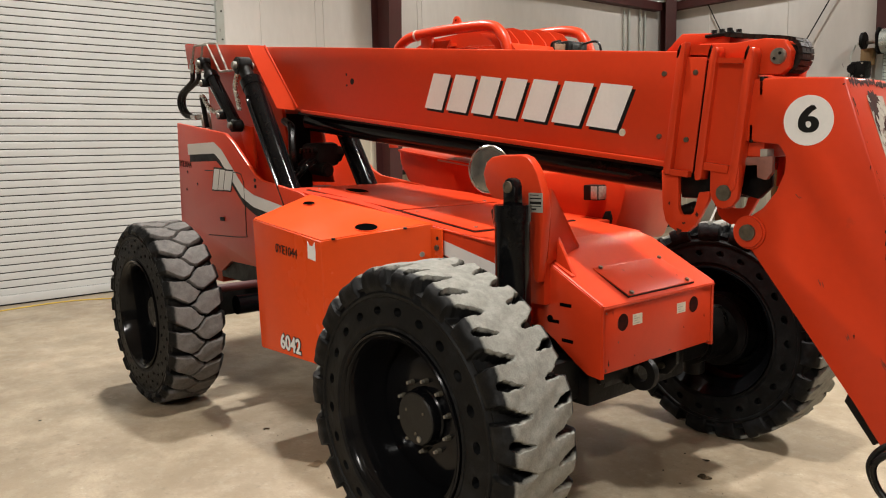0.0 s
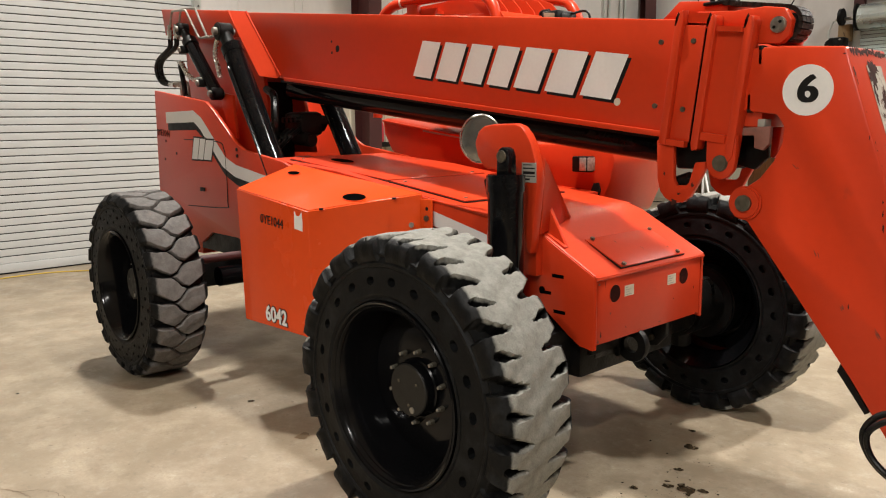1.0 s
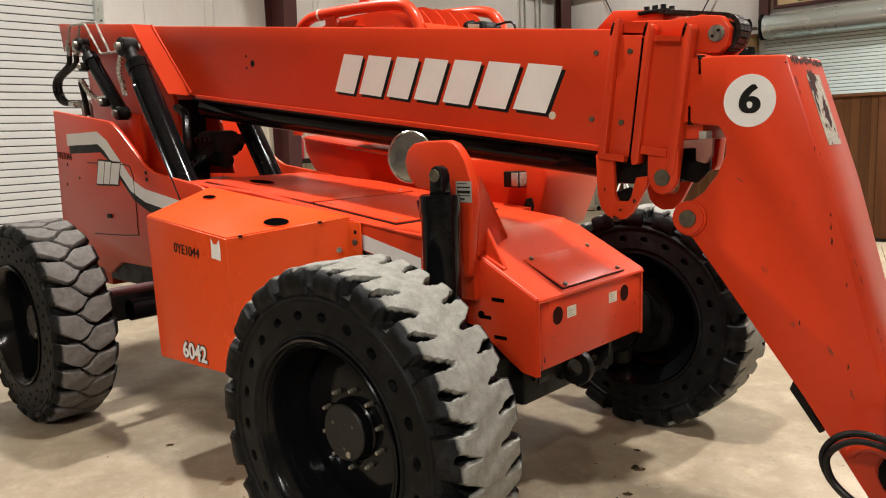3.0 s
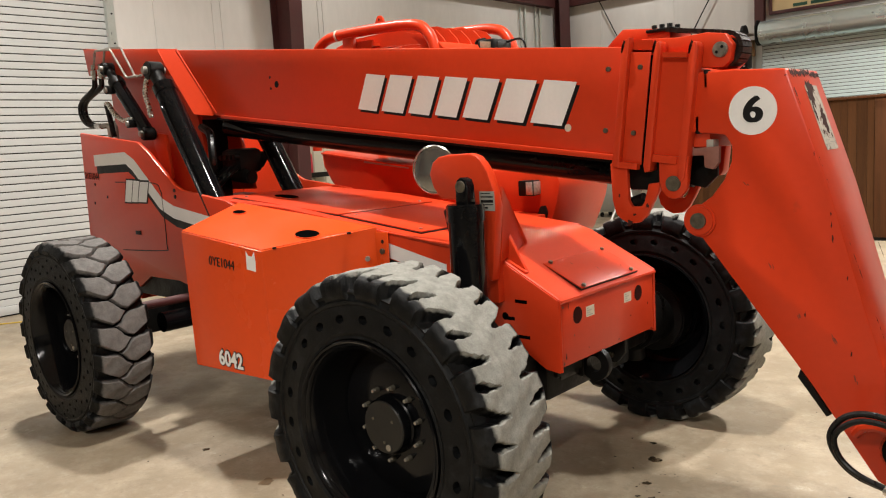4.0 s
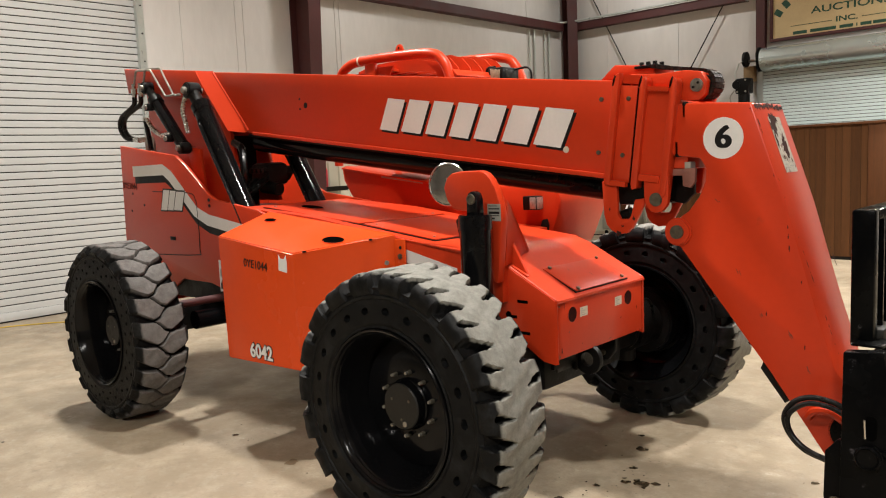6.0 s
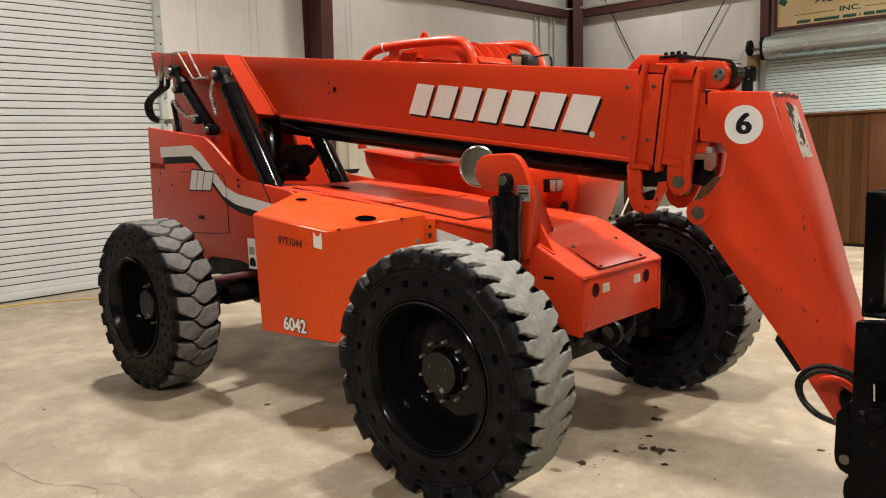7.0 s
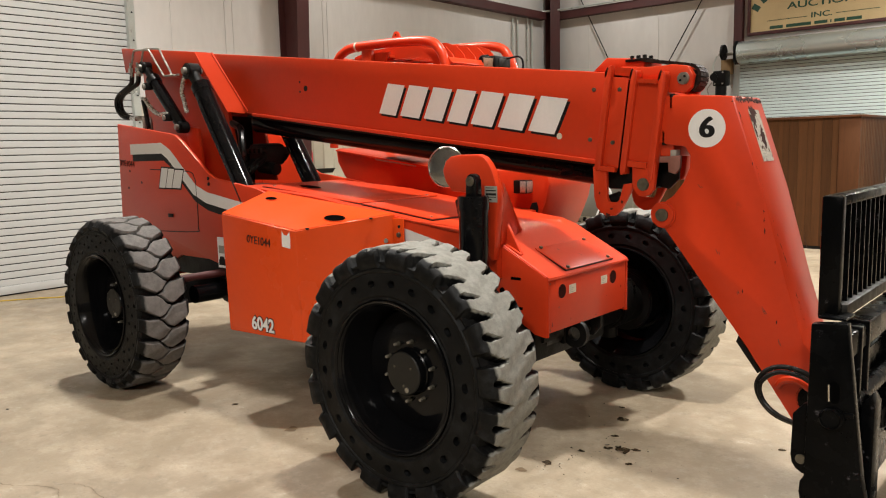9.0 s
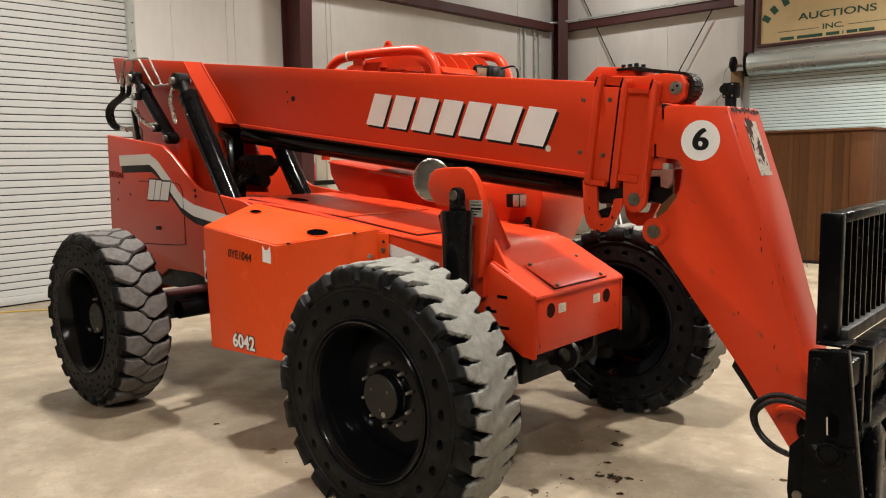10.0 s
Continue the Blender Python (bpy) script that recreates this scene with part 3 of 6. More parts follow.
# small shelf with a red bottle against the west wall
ws = thing("wall_shelf", "small black wall shelf with a clamp on the cream liner", "shelf", at=(WX + 0.025, 4.6, 1.36))
part("tray", plate([(0, 0.06), (0, 0.0), (0.22, 0.0), (0.30, 0.08), (0.27, 0.08), (0.2, 0.03), (0.02, 0.03)], -0.32, 0.38), M_DARK, ws)
part("bracket", box(0, 0.2, -0.30, -0.26, -0.16, 0.0), M_DARK, ws)
bottle(WX + 0.14, 4.55, 1.39, 0.52, 0.075, M_PINK, "red bottle with a white cap on the wall shelf")

cab2 = thing("floor_cabinet", "low grey metal cabinet on castors by the wall", "cabinet", at=(-6.35, 11.3, 0))
part("body", box(0, 0.75, 0, 0.5, 0.12, 0.95, 0.012), M_GREY, cab2)
part("door_panel", box(0.04, 0.71, -0.012, 0, 0.16, 0.9, 0.004), M_GREY, cab2)
for cx in (0.06, 0.69):
    part("castor", rod((cx - 0.02, 0.08, 0.05), (cx + 0.02, 0.08, 0.05), 0.05, 12), M_DARK, cab2)
    part("castor", rod((cx - 0.02, 0.42, 0.05), (cx + 0.02, 0.42, 0.05), 0.05, 12), M_DARK, cab2)
stand = thing("pole_stand", "thin black pole stand with a round base and a loose cable", "stand", at=(-7.05, 11.15, 0))
part("pole", rod((0, 0, 0.02), (0, 0, 1.5), 0.014, 8), M_DARK, stand)
part("base", rod((0, 0, 0), (0, 0, 0.025), 0.2, 20), M_DARK, stand)
part("cable", tube([(0, 0, 0.9), (-0.2, 0, 0.5), (-0.16, 0, 0.08), (0.3, -0.05, 0.02), (0.8, 0, 0.02)], 0.012, 6), M_HOSE, stand)
trip = thing("tripod", "white thin-legged tripod standing on the floor", "tripod", at=(-4.0, 8.4, 0))
for a in (90, 210, 330):
    part("leg", rod((0.42 * math.cos(radians(a)), 0.42 * math.sin(radians(a)), 0), (0.02 * math.cos(radians(a)), 0.02 * math.sin(radians(a)), 0.95), 0.016, 8), M_WHITE, trip)
part("mast", rod((0, 0, 0.45), (0, 0, 1.5), 0.016, 8), M_WHITE, trip)
tagged(part("timber_post", box(-5.25, -5.1, 10.2, 10.36, 0, 1.5, 0.006), M_WOODR), "brown upright timber post", "post")

cord = part("extension_cord", tube([(-7.15, -3.2, 0.008), (-7.3, -2.0, 0.008), (-7.46, -0.8, 0.008), (-7.2, -0.2, 0.008), (-6.98, 0.15, 0.008), (-6.8, 1.2, 0.008), (-7.3, 2.4, 0.008)], 0.008, 6), M_YELLOW)
tagged(cord, "yellow extension cord lying on the concrete", "cord")

# ---- the telehandler ----
TEL = thing("telehandler", "red-orange telescopic handler with black solid tyres, parked on the concrete floor", "telehandler")
TYRE_R, TYRE_W = 0.64, 0.18


def pierced_side(bm, r0, r1, y, n, rc, hr, depth, bulge, shift=0.0, long=1.25):
    """Ring of sidewall, swelling outwards towards the bead, with oval pockets sunk into it in one or more rows."""
    s = 1 if y > 0 else -1
    rows = rc if isinstance(rc, (list, tuple)) else [rc]
    edges = [r0] + [(a + b) / 2 for a, b in zip(rows, rows[1:])] + [r1]
    st = math.tau / n

    def at(r, t, sink=0.0):
        yy = y + s * (bulge * (r1 - r) / (r1 - r0) - sink)
        return bm.verts.new((r * math.cos(t), yy, r * math.sin(t)))

    for q, (mid, ra, rb) in enumerate(zip(rows, edges, edges[1:])):
        for k in range(n):
            t0 = (k + shift + 0.5 * (q % 2)) * st
            t1, tm = t0 + st, t0 + st / 2
            out = [at(r, t) for r, t in ((ra, t0), (ra, tm), (ra, t1), (mid, t1), (rb, t1), (rb, tm), (rb, t0), (mid, t0))]
            hole = [(mid + hr * math.sin(radians(225 + 45 * e)), tm + long * hr * math.cos(radians(225 + 45 * e)) / mid) for e in range(8)]
            top = [at(r, t) for r, t in hole]
            low = [at(mid + (r - mid) * 0.8, tm + (t - tm) * 0.8, depth) for r, t in hole]
            for e in range(8):
                p = (e + 1) % 8
                bm.faces.new((out[e], out[p], top[p], top[e]))
                bm.faces.new((top[e], top[p], low[p], low[e]))
            bm.faces.new(low)


def tread(bm, lugs, cuts, wall, floor, top, seed, cells, ragged=1.0, edge_r=0.545, slope=0.012, rib=0.0, round_off=0.02):
    """One skin round the tyre. Cuts are tapering grooves (arc, across, half width) to (arc, across, half width), repeated at each lug."""
    rng = np.random.default_rng(seed)
    W, pitch = TYRE_W, math.tau * TYRE_R / lugs
    nt, nu = lugs * cells, 60
    arc = np.arange(nt) * (pitch / cells)
    ys = np.linspace(-W, W, nu + 1)
    A, U = np.meshgrid(arc, ys + W, indexing="ij")
    lug_no = np.floor(A / pitch).astype(int) % lugs
    jitter = (rng.random((lugs, 2)) - 0.5) * 0.014 * ragged
    warp = 0.004 * ragged * (np.sin(A * 41 + U * 63 + jitter[lug_no, 0] * 300) + 0.7 * np.sin(A * 97 - U * 131))
    local = A - lug_no * pitch
    v = np.full(A.shape, 1.0)
    for a0, u0, w0, a1, u1, w1 in cuts:
        da, du = a1 - a0, u1 - u0
        n2 = da * da + du * du
        for k in (-1, 0, 1):
            pa, pu = local - a0 - k * pitch, U - u0
            t = np.clip((pa * da + pu * du) / n2, 0, 1)
            v = np.minimum(v, np.hypot(pa - t * da, pu - t * du) - (w0 + (w1 - w0) * t))
    v = v + warp * 0.6 + 0.003 * ragged * (rng.random(A.shape) - 0.5)
    f = np.clip(v / wall + 0.5, 0, 1)
    f = f * f * (3 - 2 * f)
    edge = np.clip(1 - (W - np.abs(U - W)) / 0.045, 0, 1)
    wave = 0.003 * np.sin(A * 17 + U * 9) + 0.002 * np.sin(A * 53 - U * 31)
    R = floor + (top - floor) * f + wave * f - round_off * f * edge * edge - 0.014 * (1 - f) * edge
    rings = []
    for i in range(nt):
        th = math.tau * i / nt
        c, sn = math.cos(th), math.sin(th)
        f0, f1 = f[i, 0], f[i, -1]
        ridge = rib * (0.5 + 0.5 * math.cos(math.tau * (i % cells) / cells * 3))
        row = []
        for side, fe, re in ((-1, f0, R[i, 0]), (1, f1, R[i, -1])):
            out = [(edge_r, side * W), (edge_r + 0.008, side * (W - 0.006 + slope * fe)), (edge_r + 0.03, side * (W - 0.014 + (0.014 + slope) * fe + ridge * fe)), (re - 0.012, side * (W - 0.006 + (0.006 + slope * 0.6) * fe + ridge * fe))]
            row.append(out)
        full = row[0] + [(R[i, j], ys[j]) for j in range(nu + 1)] + row[1][::-1]
        rings.append([bm.verts.new((r * c, y, r * sn)) for r, y in full])
    for a, b in zip(rings, rings[1:] + rings[:1]):
        for j in range(len(a) - 1):
            bm.faces.new((a[j], a[j + 1], b[j + 1], b[j]))


def tyre_mesh(name, n_holes, rows, hole, mat, long=1.25, bulge=0.008, **shape):
    bm = bmesh.new()
    W, B, E = TYRE_W, bulge, shape.get("edge_r", 0.545)
    for s in (-1, 1):
        pierced_side(bm, 0.412, E - 0.022, s * W, n_holes, rows, hole, 0.03, B, long=long)
        lathe_open(bm, [(E - 0.022, s * W), (E - 0.017, s * (W + 0.005)), (E - 0.006, s * (W + 0.006)), (E, s * W)], 120)
        lathe_open(bm, [(0.368, s * (W - 0.03)), (0.380, s * (W + B - 0.022)), (0.388, s * (W + B - 0.004)), (0.398, s * (W + B - 0.008)), (0.412, s * (W + B))], 80)
    lathe_open(bm, [(0.368, -(W - 0.03)), (0.368, W - 0.03)], 60)
    tread(bm, **shape)
    return mesh_of(name, bm, mat, 38)


def lathe_open(bm, profile, seg):
    rings = [[bm.verts.new((r * math.cos(k * math.tau / seg), h, r * math.sin(k * math.tau / seg))) for k in range(seg)] for r, h in profile]
    for a, b in zip(rings, rings[1:]):
        for k in range(seg):
            bm.faces.new((a[k], a[(k + 1) % seg], b[(k + 1) % seg], b[k]))


def rim_mesh():
    bm = bmesh.new()
    lathe_open(bm, [(0.368, -0.135), (0.381, -0.180), (0.383, -0.192), (0.378, -0.197), (0.371, -0.193), (0.366, -0.184), (0.360, -0.187), (0.355, -0.181), (0.350, -0.169), (0.345, -0.172), (0.340, -0.163), (0.334, -0.140), (0.326, -0.120), (0.318, -0.06), (0.310, -0.01), (0.304, 0.09), (0.328, 0.125), (0.366, 0.172), (0.380, 0.192), (0.383, 0.180), (0.368, 0.125)], 80)
    lathe_open(bm, [(0.312, 0.010), (0.300, -0.004), (0.276, -0.010), (0.250, -0.018), (0.230, -0.024), (0.09, -0.024), (0.09, -0.010), (0.230, -0.010), (0.25, 0.0), (0.306, 0.028)], 60)
    return mesh_of("rim", bm, M_RIM, 24)


def hub_mesh():
    bm = lathe([(0.122, 0.08), (0.122, -0.038), (0.116, -0.044), (0.114, -0.074), (0.110, -0.079), (0.05, -0.079)], 40)
    return mesh_of("hub", bm, M_BLACK, 35)


CAP = mesh_of("hub_cap", lathe([(0.109, -0.071), (0.109, -0.082), (0.105, -0.086), (0.02, -0.086)], 40), M_CAP, 35)
NUT = mesh_of("wheel_nut", rod((0, 0, 0), (0, -0.020, 0), 0.0125, 6, r1=0.0105), M_PIN, None)
STUD = mesh_of("wheel_stud", rod((0, -0.020, 0), (0, -0.034, 0), 0.0075, 8), M_STEEL, None)
RIM, HUB = rim_mesh(), hub_mesh()
P2, P3, WT = math.tau * TYRE_R / 19, math.tau * TYRE_R / 23, 2 * TYRE_W
# front tread: a hooked wedge and a thin slit at each lug, from both shoulders
CUT_F = [(0.026, -0.01, 0.034, 0.004, 0.060, 0.017), (0.004, 0.060, 0.017, -0.008, 0.122, 0.001),
         (-0.086, 0.020, 0.010, -0.092, 0.035, 0.015), (-0.092, 0.035, 0.015, -0.112, 0.112, 0.001)]
CUT_F += [(a0 + 0.52 * P2, WT - u0, w0, a1 + 0.52 * P2, WT - u1, w1) for a0, u0, w0, a1, u1, w1 in CUT_F]
# rear tread: broad lugs parted by tapering grooves and a thin zigzag
CUT_B = [(0.034, -0.01, 0.030, 0.002, 0.055, 0.021), (0.002, 0.055, 0.021, -0.020, 0.125, 0.008), (-0.020, 0.125, 0.008, 0.000, 0.170, 0.004)]
CUT_B += [(a0 + 0.5 * P3, WT - u0, w0, a1 + 0.5 * P3, WT - u1, w1) for a0, u0, w0, a1, u1, w1 in CUT_B]
CUT_B += [(0.000, 0.170, 0.004, 0.044, 0.205, 0.003), (0.044, 0.205, 0.003, 0.5 * P3 - 0.020, WT - 0.125, 0.005), (0.5 * P3, WT - 0.170, 0.004, 0.5 * P3 + 0.042, 0.155, 0.003), (0.5 * P3 + 0.042, 0.155, 0.003, P3 - 0.020, 0.125, 0.005)]
TYRE_F = tyre_mesh("tyre", 22, 0.466, 0.0185, M_TYREF, cuts=CUT_F, long=1.35, lugs=19, ragged=1.0, wall=0.012, floor=0.583, top=TYRE_R, seed=3, cells=40, edge_r=0.540, rib=0.003, round_off=0.018)
TYRE_B = tyre_mesh("tyre", 22, (0.442, 0.482, 0.520), 0.0115, M_TYREB, cuts=CUT_B, lugs=23, ragged=0.35, wall=0.016, floor=0.584, top=TYRE_R, seed=5, cells=36, edge_r=0.560, slope=0.014, round_off=0.03)


def wheel(name, x, y, turn, tyre, spin, label):
    w = new(name, RIM)
    w.parent, w.matrix_basis = TEL, pose(x, y, TYRE_R - 0.004, 0, 0, turn) @ pose(0, 0, 0, 0, spin, 0)
    w["label"] = label
    t = new("tyre", tyre)
    t.parent = w
    t["label"] = "black solid tyre with worn grey lugs"
    h = new("hub", HUB)
    h.parent = w
    c = new("hub_cap", CAP)
    c.parent = w
    c["label"] = "dark olive hub cap"
    for k in range(10):
        a = (k + 0.5) * math.tau / 10
        for nm, me in (("wheel_nut", NUT), ("wheel_stud", STUD)):
            nut = new(nm, me)
            nut.parent, nut.location = w, (0.152 * math.cos(a), -0.023, 0.152 * math.sin(a))
    for k in range(3):
        a = (k + 0.3) * math.tau / 3
        nut = new("cover_bolt", NUT)
        nut.parent, nut.location, nut.scale = w, (0.062 * math.cos(a), -0.085, 0.062 * math.sin(a)), (0.6, 0.25, 0.6)
    plug = new("oil_plug", STUD)
    plug.parent, plug.location, plug.scale = w, (0.03, -0.074, -0.078), (1.8, 0.5, 1.8)
    return w


WB = -2.81
wheel("front_wheel", 0.229, -1.145, 1.8, TYRE_F, 4, "black steel wheel with a recessed hub")
wheel("front_wheel", 0.252, 1.115, 180, TYRE_F, 9, "black steel wheel with a recessed hub")
wheel("rear_wheel", WB, -1.15, 0, TYRE_B, 2, "black steel wheel with a recessed hub")
wheel("rear_wheel", WB, 1.13, 180, TYRE_B, 7, "black steel wheel with a recessed hub")


def red(name, bm, label="", parent=TEL, mat=None, smooth=35):
    return part(name, bm, mat or M_RED, parent, label, smooth)


# axles and running gear
for ax, nm in ((0.26, "front_axle"), (WB, "rear_axle")):
    axle = red(nm, box(ax - 0.10, ax + 0.10, -1.04, 1.04, 0.55, 0.75, 0.015), "black greasy axle housing", mat=M_DARK)
    part("differential", rod((ax, -0.28, 0.65), (ax, 0.28, 0.65), 0.17, 20, bevel=0.03), M_DARK, axle)
for ky in (-1, 1):
    kn = red("steering_knuckle", rod((0.25, ky * 0.70, 0.64), (0.25, ky * 1.02, 0.64), 0.155, 24, bevel=0.02), "black greasy steering knuckle", mat=M_DARK)
    part("hub_flange", rod((0.25, ky * 0.98, 0.64), (0.25, ky * 1.10, 0.64), 0.215, 28, bevel=0.01), M_DARK, kn)
    part("king_pin", rod((0.25, ky * 0.78, 0.42), (0.25, ky * 0.78, 0.86), 0.06, 16, bevel=0.01), M_DARK, kn)
    part("brake_line", tube([(0.36, ky * 0.62, 0.80), (0.42, ky * 0.74, 0.84), (0.40, ky * 0.86, 0.74), (0.34, ky * 0.92, 0.66)], 0.010, 8), M_HOSE, kn)
red("tie_rod", rod((WB + 0.34, -0.92, 0.80), (WB + 0.34, 0.92, 0.80), 0.03, 12), "reddish brown steering rod", mat=M_OXIDE)
red("steering_cylinder", rod((WB + 0.32, -0.75, 0.66), (WB + 0.32, 0.75, 0.66), 0.07, 16), "black steering cylinder", mat=M_BLACK)
red("drive_shaft", rod((WB + 0.2, 0.03, 0.66), (0.1, 0.03, 0.7), 0.05, 14), mat=M_DARK)
lug = red("tow_lug", lathe([(0.082, -0.018), (0.086, 0.0), (0.082, 0.018), (0.040, 0.018), (0.036, 0.0), (0.040, -0.018)], 28, closed=True), "black ring-shaped tow lug", mat=M_DARK)
lug.matrix_basis = pose(0.50, -0.06, 0.645)
part("lug_root", box(-0.2, -0.055, -0.03, 0.03, -0.07, 0.09, 0.008), M_DARK, lug)
red("hanger_plate", plate([(0.36, 0.56), (0.47, 0.58), (0.52, 0.64), (0.52, 0.72), (0.36, 0.74)], 0.19, 0.22, 0.004), "black hanger plate", mat=M_DARK)
red("hanger_bolt", rod((0.44, 0.17, 0.62), (0.44, 0.24, 0.62), 0.018, 8), mat=M_PIN)
red("tow_crossbar", box(0.34, 0.44, -0.30, 0.36, 0.62, 0.74, 0.012), "dark cross member under the nose", mat=M_DARK)
red("belly_plate", box(-2.3, 0.42, -0.36, 0.42, 0.52, 0.70, 0.02), "dark belly plate", mat=M_DARK)

# main frame and hood
HOOD = [(-2.15, 1.492), (-1.35, 1.433), (0.085, 1.256)]
FY0, FY1 = -0.48, 0.50


def hz(x):
    for (a, za), (b, zb) in zip(HOOD, HOOD[1:]):
        if x <= b:
            return za + (zb - za) * (x - a) / (b - a)
    return HOOD[-1][1]


red("frame_side", plate([(-2.15, 0.72), (0.10, 0.62), (0.14, 0.74), (0.15, 1.205), (0.085, 1.244), (-1.35, 1.423), (-2.15, 1.482)], FY0, FY0 + 0.02, 0.003), "red-orange side of the main frame")
red("frame_side", plate([(-2.15, 0.72), (0.10, 0.62), (0.14, 0.74), (0.15, 1.205), (0.085, 1.244), (-1.35, 1.423), (-2.15, 1.482)], FY1 - 0.02, FY1, 0.003))
hood_pts = [(x, z) for x, z in HOOD] + [(x, z - 0.02) for x, z in reversed(HOOD)]
red("hood", plate(hood_pts, FY0 - 0.012, FY1, 0.004), "red-orange sloping top deck")


def deck_panel(name, x0, x1, y0, y1, lift=0.012, thick=0.006):
    # Dark sheet, slightly larger than the cover, stands for its shaded seam.
    gap = [(x0 - 0.006, hz(x0) + 0.005), (x1 + 0.006, hz(x1) + 0.005), (x1 + 0.006, hz(x1) + 0.001), (x0 - 0.006, hz(x0) + 0.001)]
    part("panel_gasket", plate(gap, y0 - 0.006, y1 + 0.006), M_INK, TEL, "dark sheet standing for the shaded gap under the deck cover")
    pts = [(x0, hz(x0) + lift), (x1, hz(x1) + lift), (x1, hz(x1) + lift - thick), (x0, hz(x0) + lift - thick)]
    return red(name, plate(pts, y0, y1, 0.002), "thin red-orange cover plate")


deck_panel("deck_cover", -1.98, -0.93, -0.42, 0.36)
deck_panel("deck_cover", -0.90, -0.28, -0.42, 0.36)
for px, py in ((-1.92, -0.36), (-0.98, 0.30), (-0.84, -0.36), (-0.34, -0.36), (-0.34, 0.3)):
    red("cover_bolt", rod((px, py, hz(px) + 0.006), (px, py, hz(px) + 0.016), 0.011, 6), mat=M_STEEL)


def oval_recess(name, x, y, z, rx, ry, tilt=0.0, roll=0.0, mat=None):
    """Rimmed opening lying on a sheet; a flat black face stands for its shade."""
    bm = bmesh.new()
    n = 20
    rings = []
    for k, (f, h) in enumerate(((1.06, -0.002), (1.04, 0.002), (1.0, 0.002), (0.98, -0.001))):
        rings.append([bm.verts.new((rx * f * math.cos(q * math.tau / n), ry * f * math.sin(q * math.tau / n), h)) for q in range(n)])
    for a, b in zip(rings, rings[1:]):
        for q in range(n):
            bm.faces.new((a[q], a[(q + 1) % n], b[(q + 1) % n], b[q]))
    ob = part(name, bm, mat or M_RED, TEL, at=pose(x, y, z, roll, tilt, 0))
    bm = bmesh.new()
    bm.faces.new([bm.verts.new((rx * math.cos(q * math.tau / n), ry * math.sin(q * math.tau / n), 0.001)) for q in range(n)])
    part("opening", bm, M_VOID, ob, "flat black face standing for a shaded opening")
    return ob


oval_recess("hand_hole", -1.70, -0.20, hz(-1.70) + 0.0145, 0.10, 0.065, tilt=6.5)

# front nose box
NOSE = [(0.105, 1.246), (0.17, 1.228), (0.545, 1.030), (0.545, 0.695), (0.47, 0.704), (0.40, 0.745), (0.275, 0.833), (0.20, 0.875), (0.10, 0.89), (0.10, 1.246)]
red("nose_side", plate(NOSE, -0.432, -0.412, 0.004), "red-orange nose side plate")
red("nose_side", plate(NOSE, 0.462, 0.482, 0.004))
red("nose_face", box(0.522, 0.540, -0.412, 0.462, 0.715, 1.012, 0.003), "red-orange front face with two round holes")
NT = [(0.05, 1.2625), (0.08, 1.2580), (0.11, 1.2516), (0.14, 1.2430), (0.17, 1.2315), (0.20, 1.2175), (0.30, 1.1620), (0.552, 1.024), (0.552, 1.012), (0.30, 1.147), (0.17, 1.217), (0.08, 1.243), (0.05, 1.247)]
red("nose_top", plate(NT, -0.412, 0.462), "red-orange sloping nose top", smooth=30)
red("top_seam", rod((0.548, -0.425, 1.015), (0.548, 0.475, 1.015), 0.006, 8), "weld bead along the nose edge")
red("top_seam", rod((0.185, -0.421, 1.220), (0.545, -0.421, 1.029), 0.007, 8))
sl = math.degrees(math.atan2(1.148 - 1.024, 0.252))
cov = pose(0.428, 0.05, 1.085 + 0.010, 0, sl, 0)
# Black sheet paints the shaded seam round the nose cover.
part("cover_gap", box(-0.112, 0.1195, -0.268, 0.264, -0.006, 0.0012), M_INK, TEL, "dark sheet standing for the shaded gap under the nose cover", at=cov)
part("nose_cover", box(-0.118, 0.118, -0.265, 0.265, 0.0012, 0.0065, 0.0015), M_RED, TEL, "bolted red-orange cover plate", at=cov)
for a, b in ((-0.105, -0.225), (0.108, -0.240), (-0.105, 0.248), (0.102, 0.216)):
    part("cover_bolt", rod((a, b, 0.008), (a, b, 0.019), 0.011, 6), M_PIN, TEL, at=cov)
for hy in (-0.267, 0.302):
    r = part("lamp_hole", lathe([(0.0425, 0.0005), (0.0425, -0.0012), (0.0405, -0.0012), (0.0395, 0.0005)], 28, closed=True), M_RED, TEL, at=pose(0.540, hy, 0.932, 0, 0, 90))
    # Dark disc paints the shaded hole, the red crescent its lit wall.
    part("opening", rod((0, -0.0008, 0), (0, 0.0006, 0), 0.0400, 28), M_HOLE, r, "dark disc standing for a shaded round hole")
    part("inner_wall", plate([(0.020 * math.cos(radians(q)) - 0.019, 0.036 * math.sin(radians(q))) for q in range(100, 261, 16)] + [(0.0398 * math.cos(radians(q)), 0.0398 * math.sin(radians(q))) for q in range(245, 114, -13)], -0.0013, -0.0009), M_RED, r, "flat red crescent standing for the lit wall of the hole")
for hy in (-0.158, 0.195):
    part("nose_decal", box(0.540, 0.5412, hy - 0.036, hy + 0.036, 0.906, 0.956), M_CREAM, TEL, "small worn cream sticker")
    for q in range(4):
        w = (0.05, 0.028, 0.042, 0.02)[q]
        part("decal_print", box(0.5412, 0.5416, hy - 0.03, hy - 0.03 + w, 0.912 + q * 0.011, 0.9155 + q * 0.011), M_GREY, TEL)
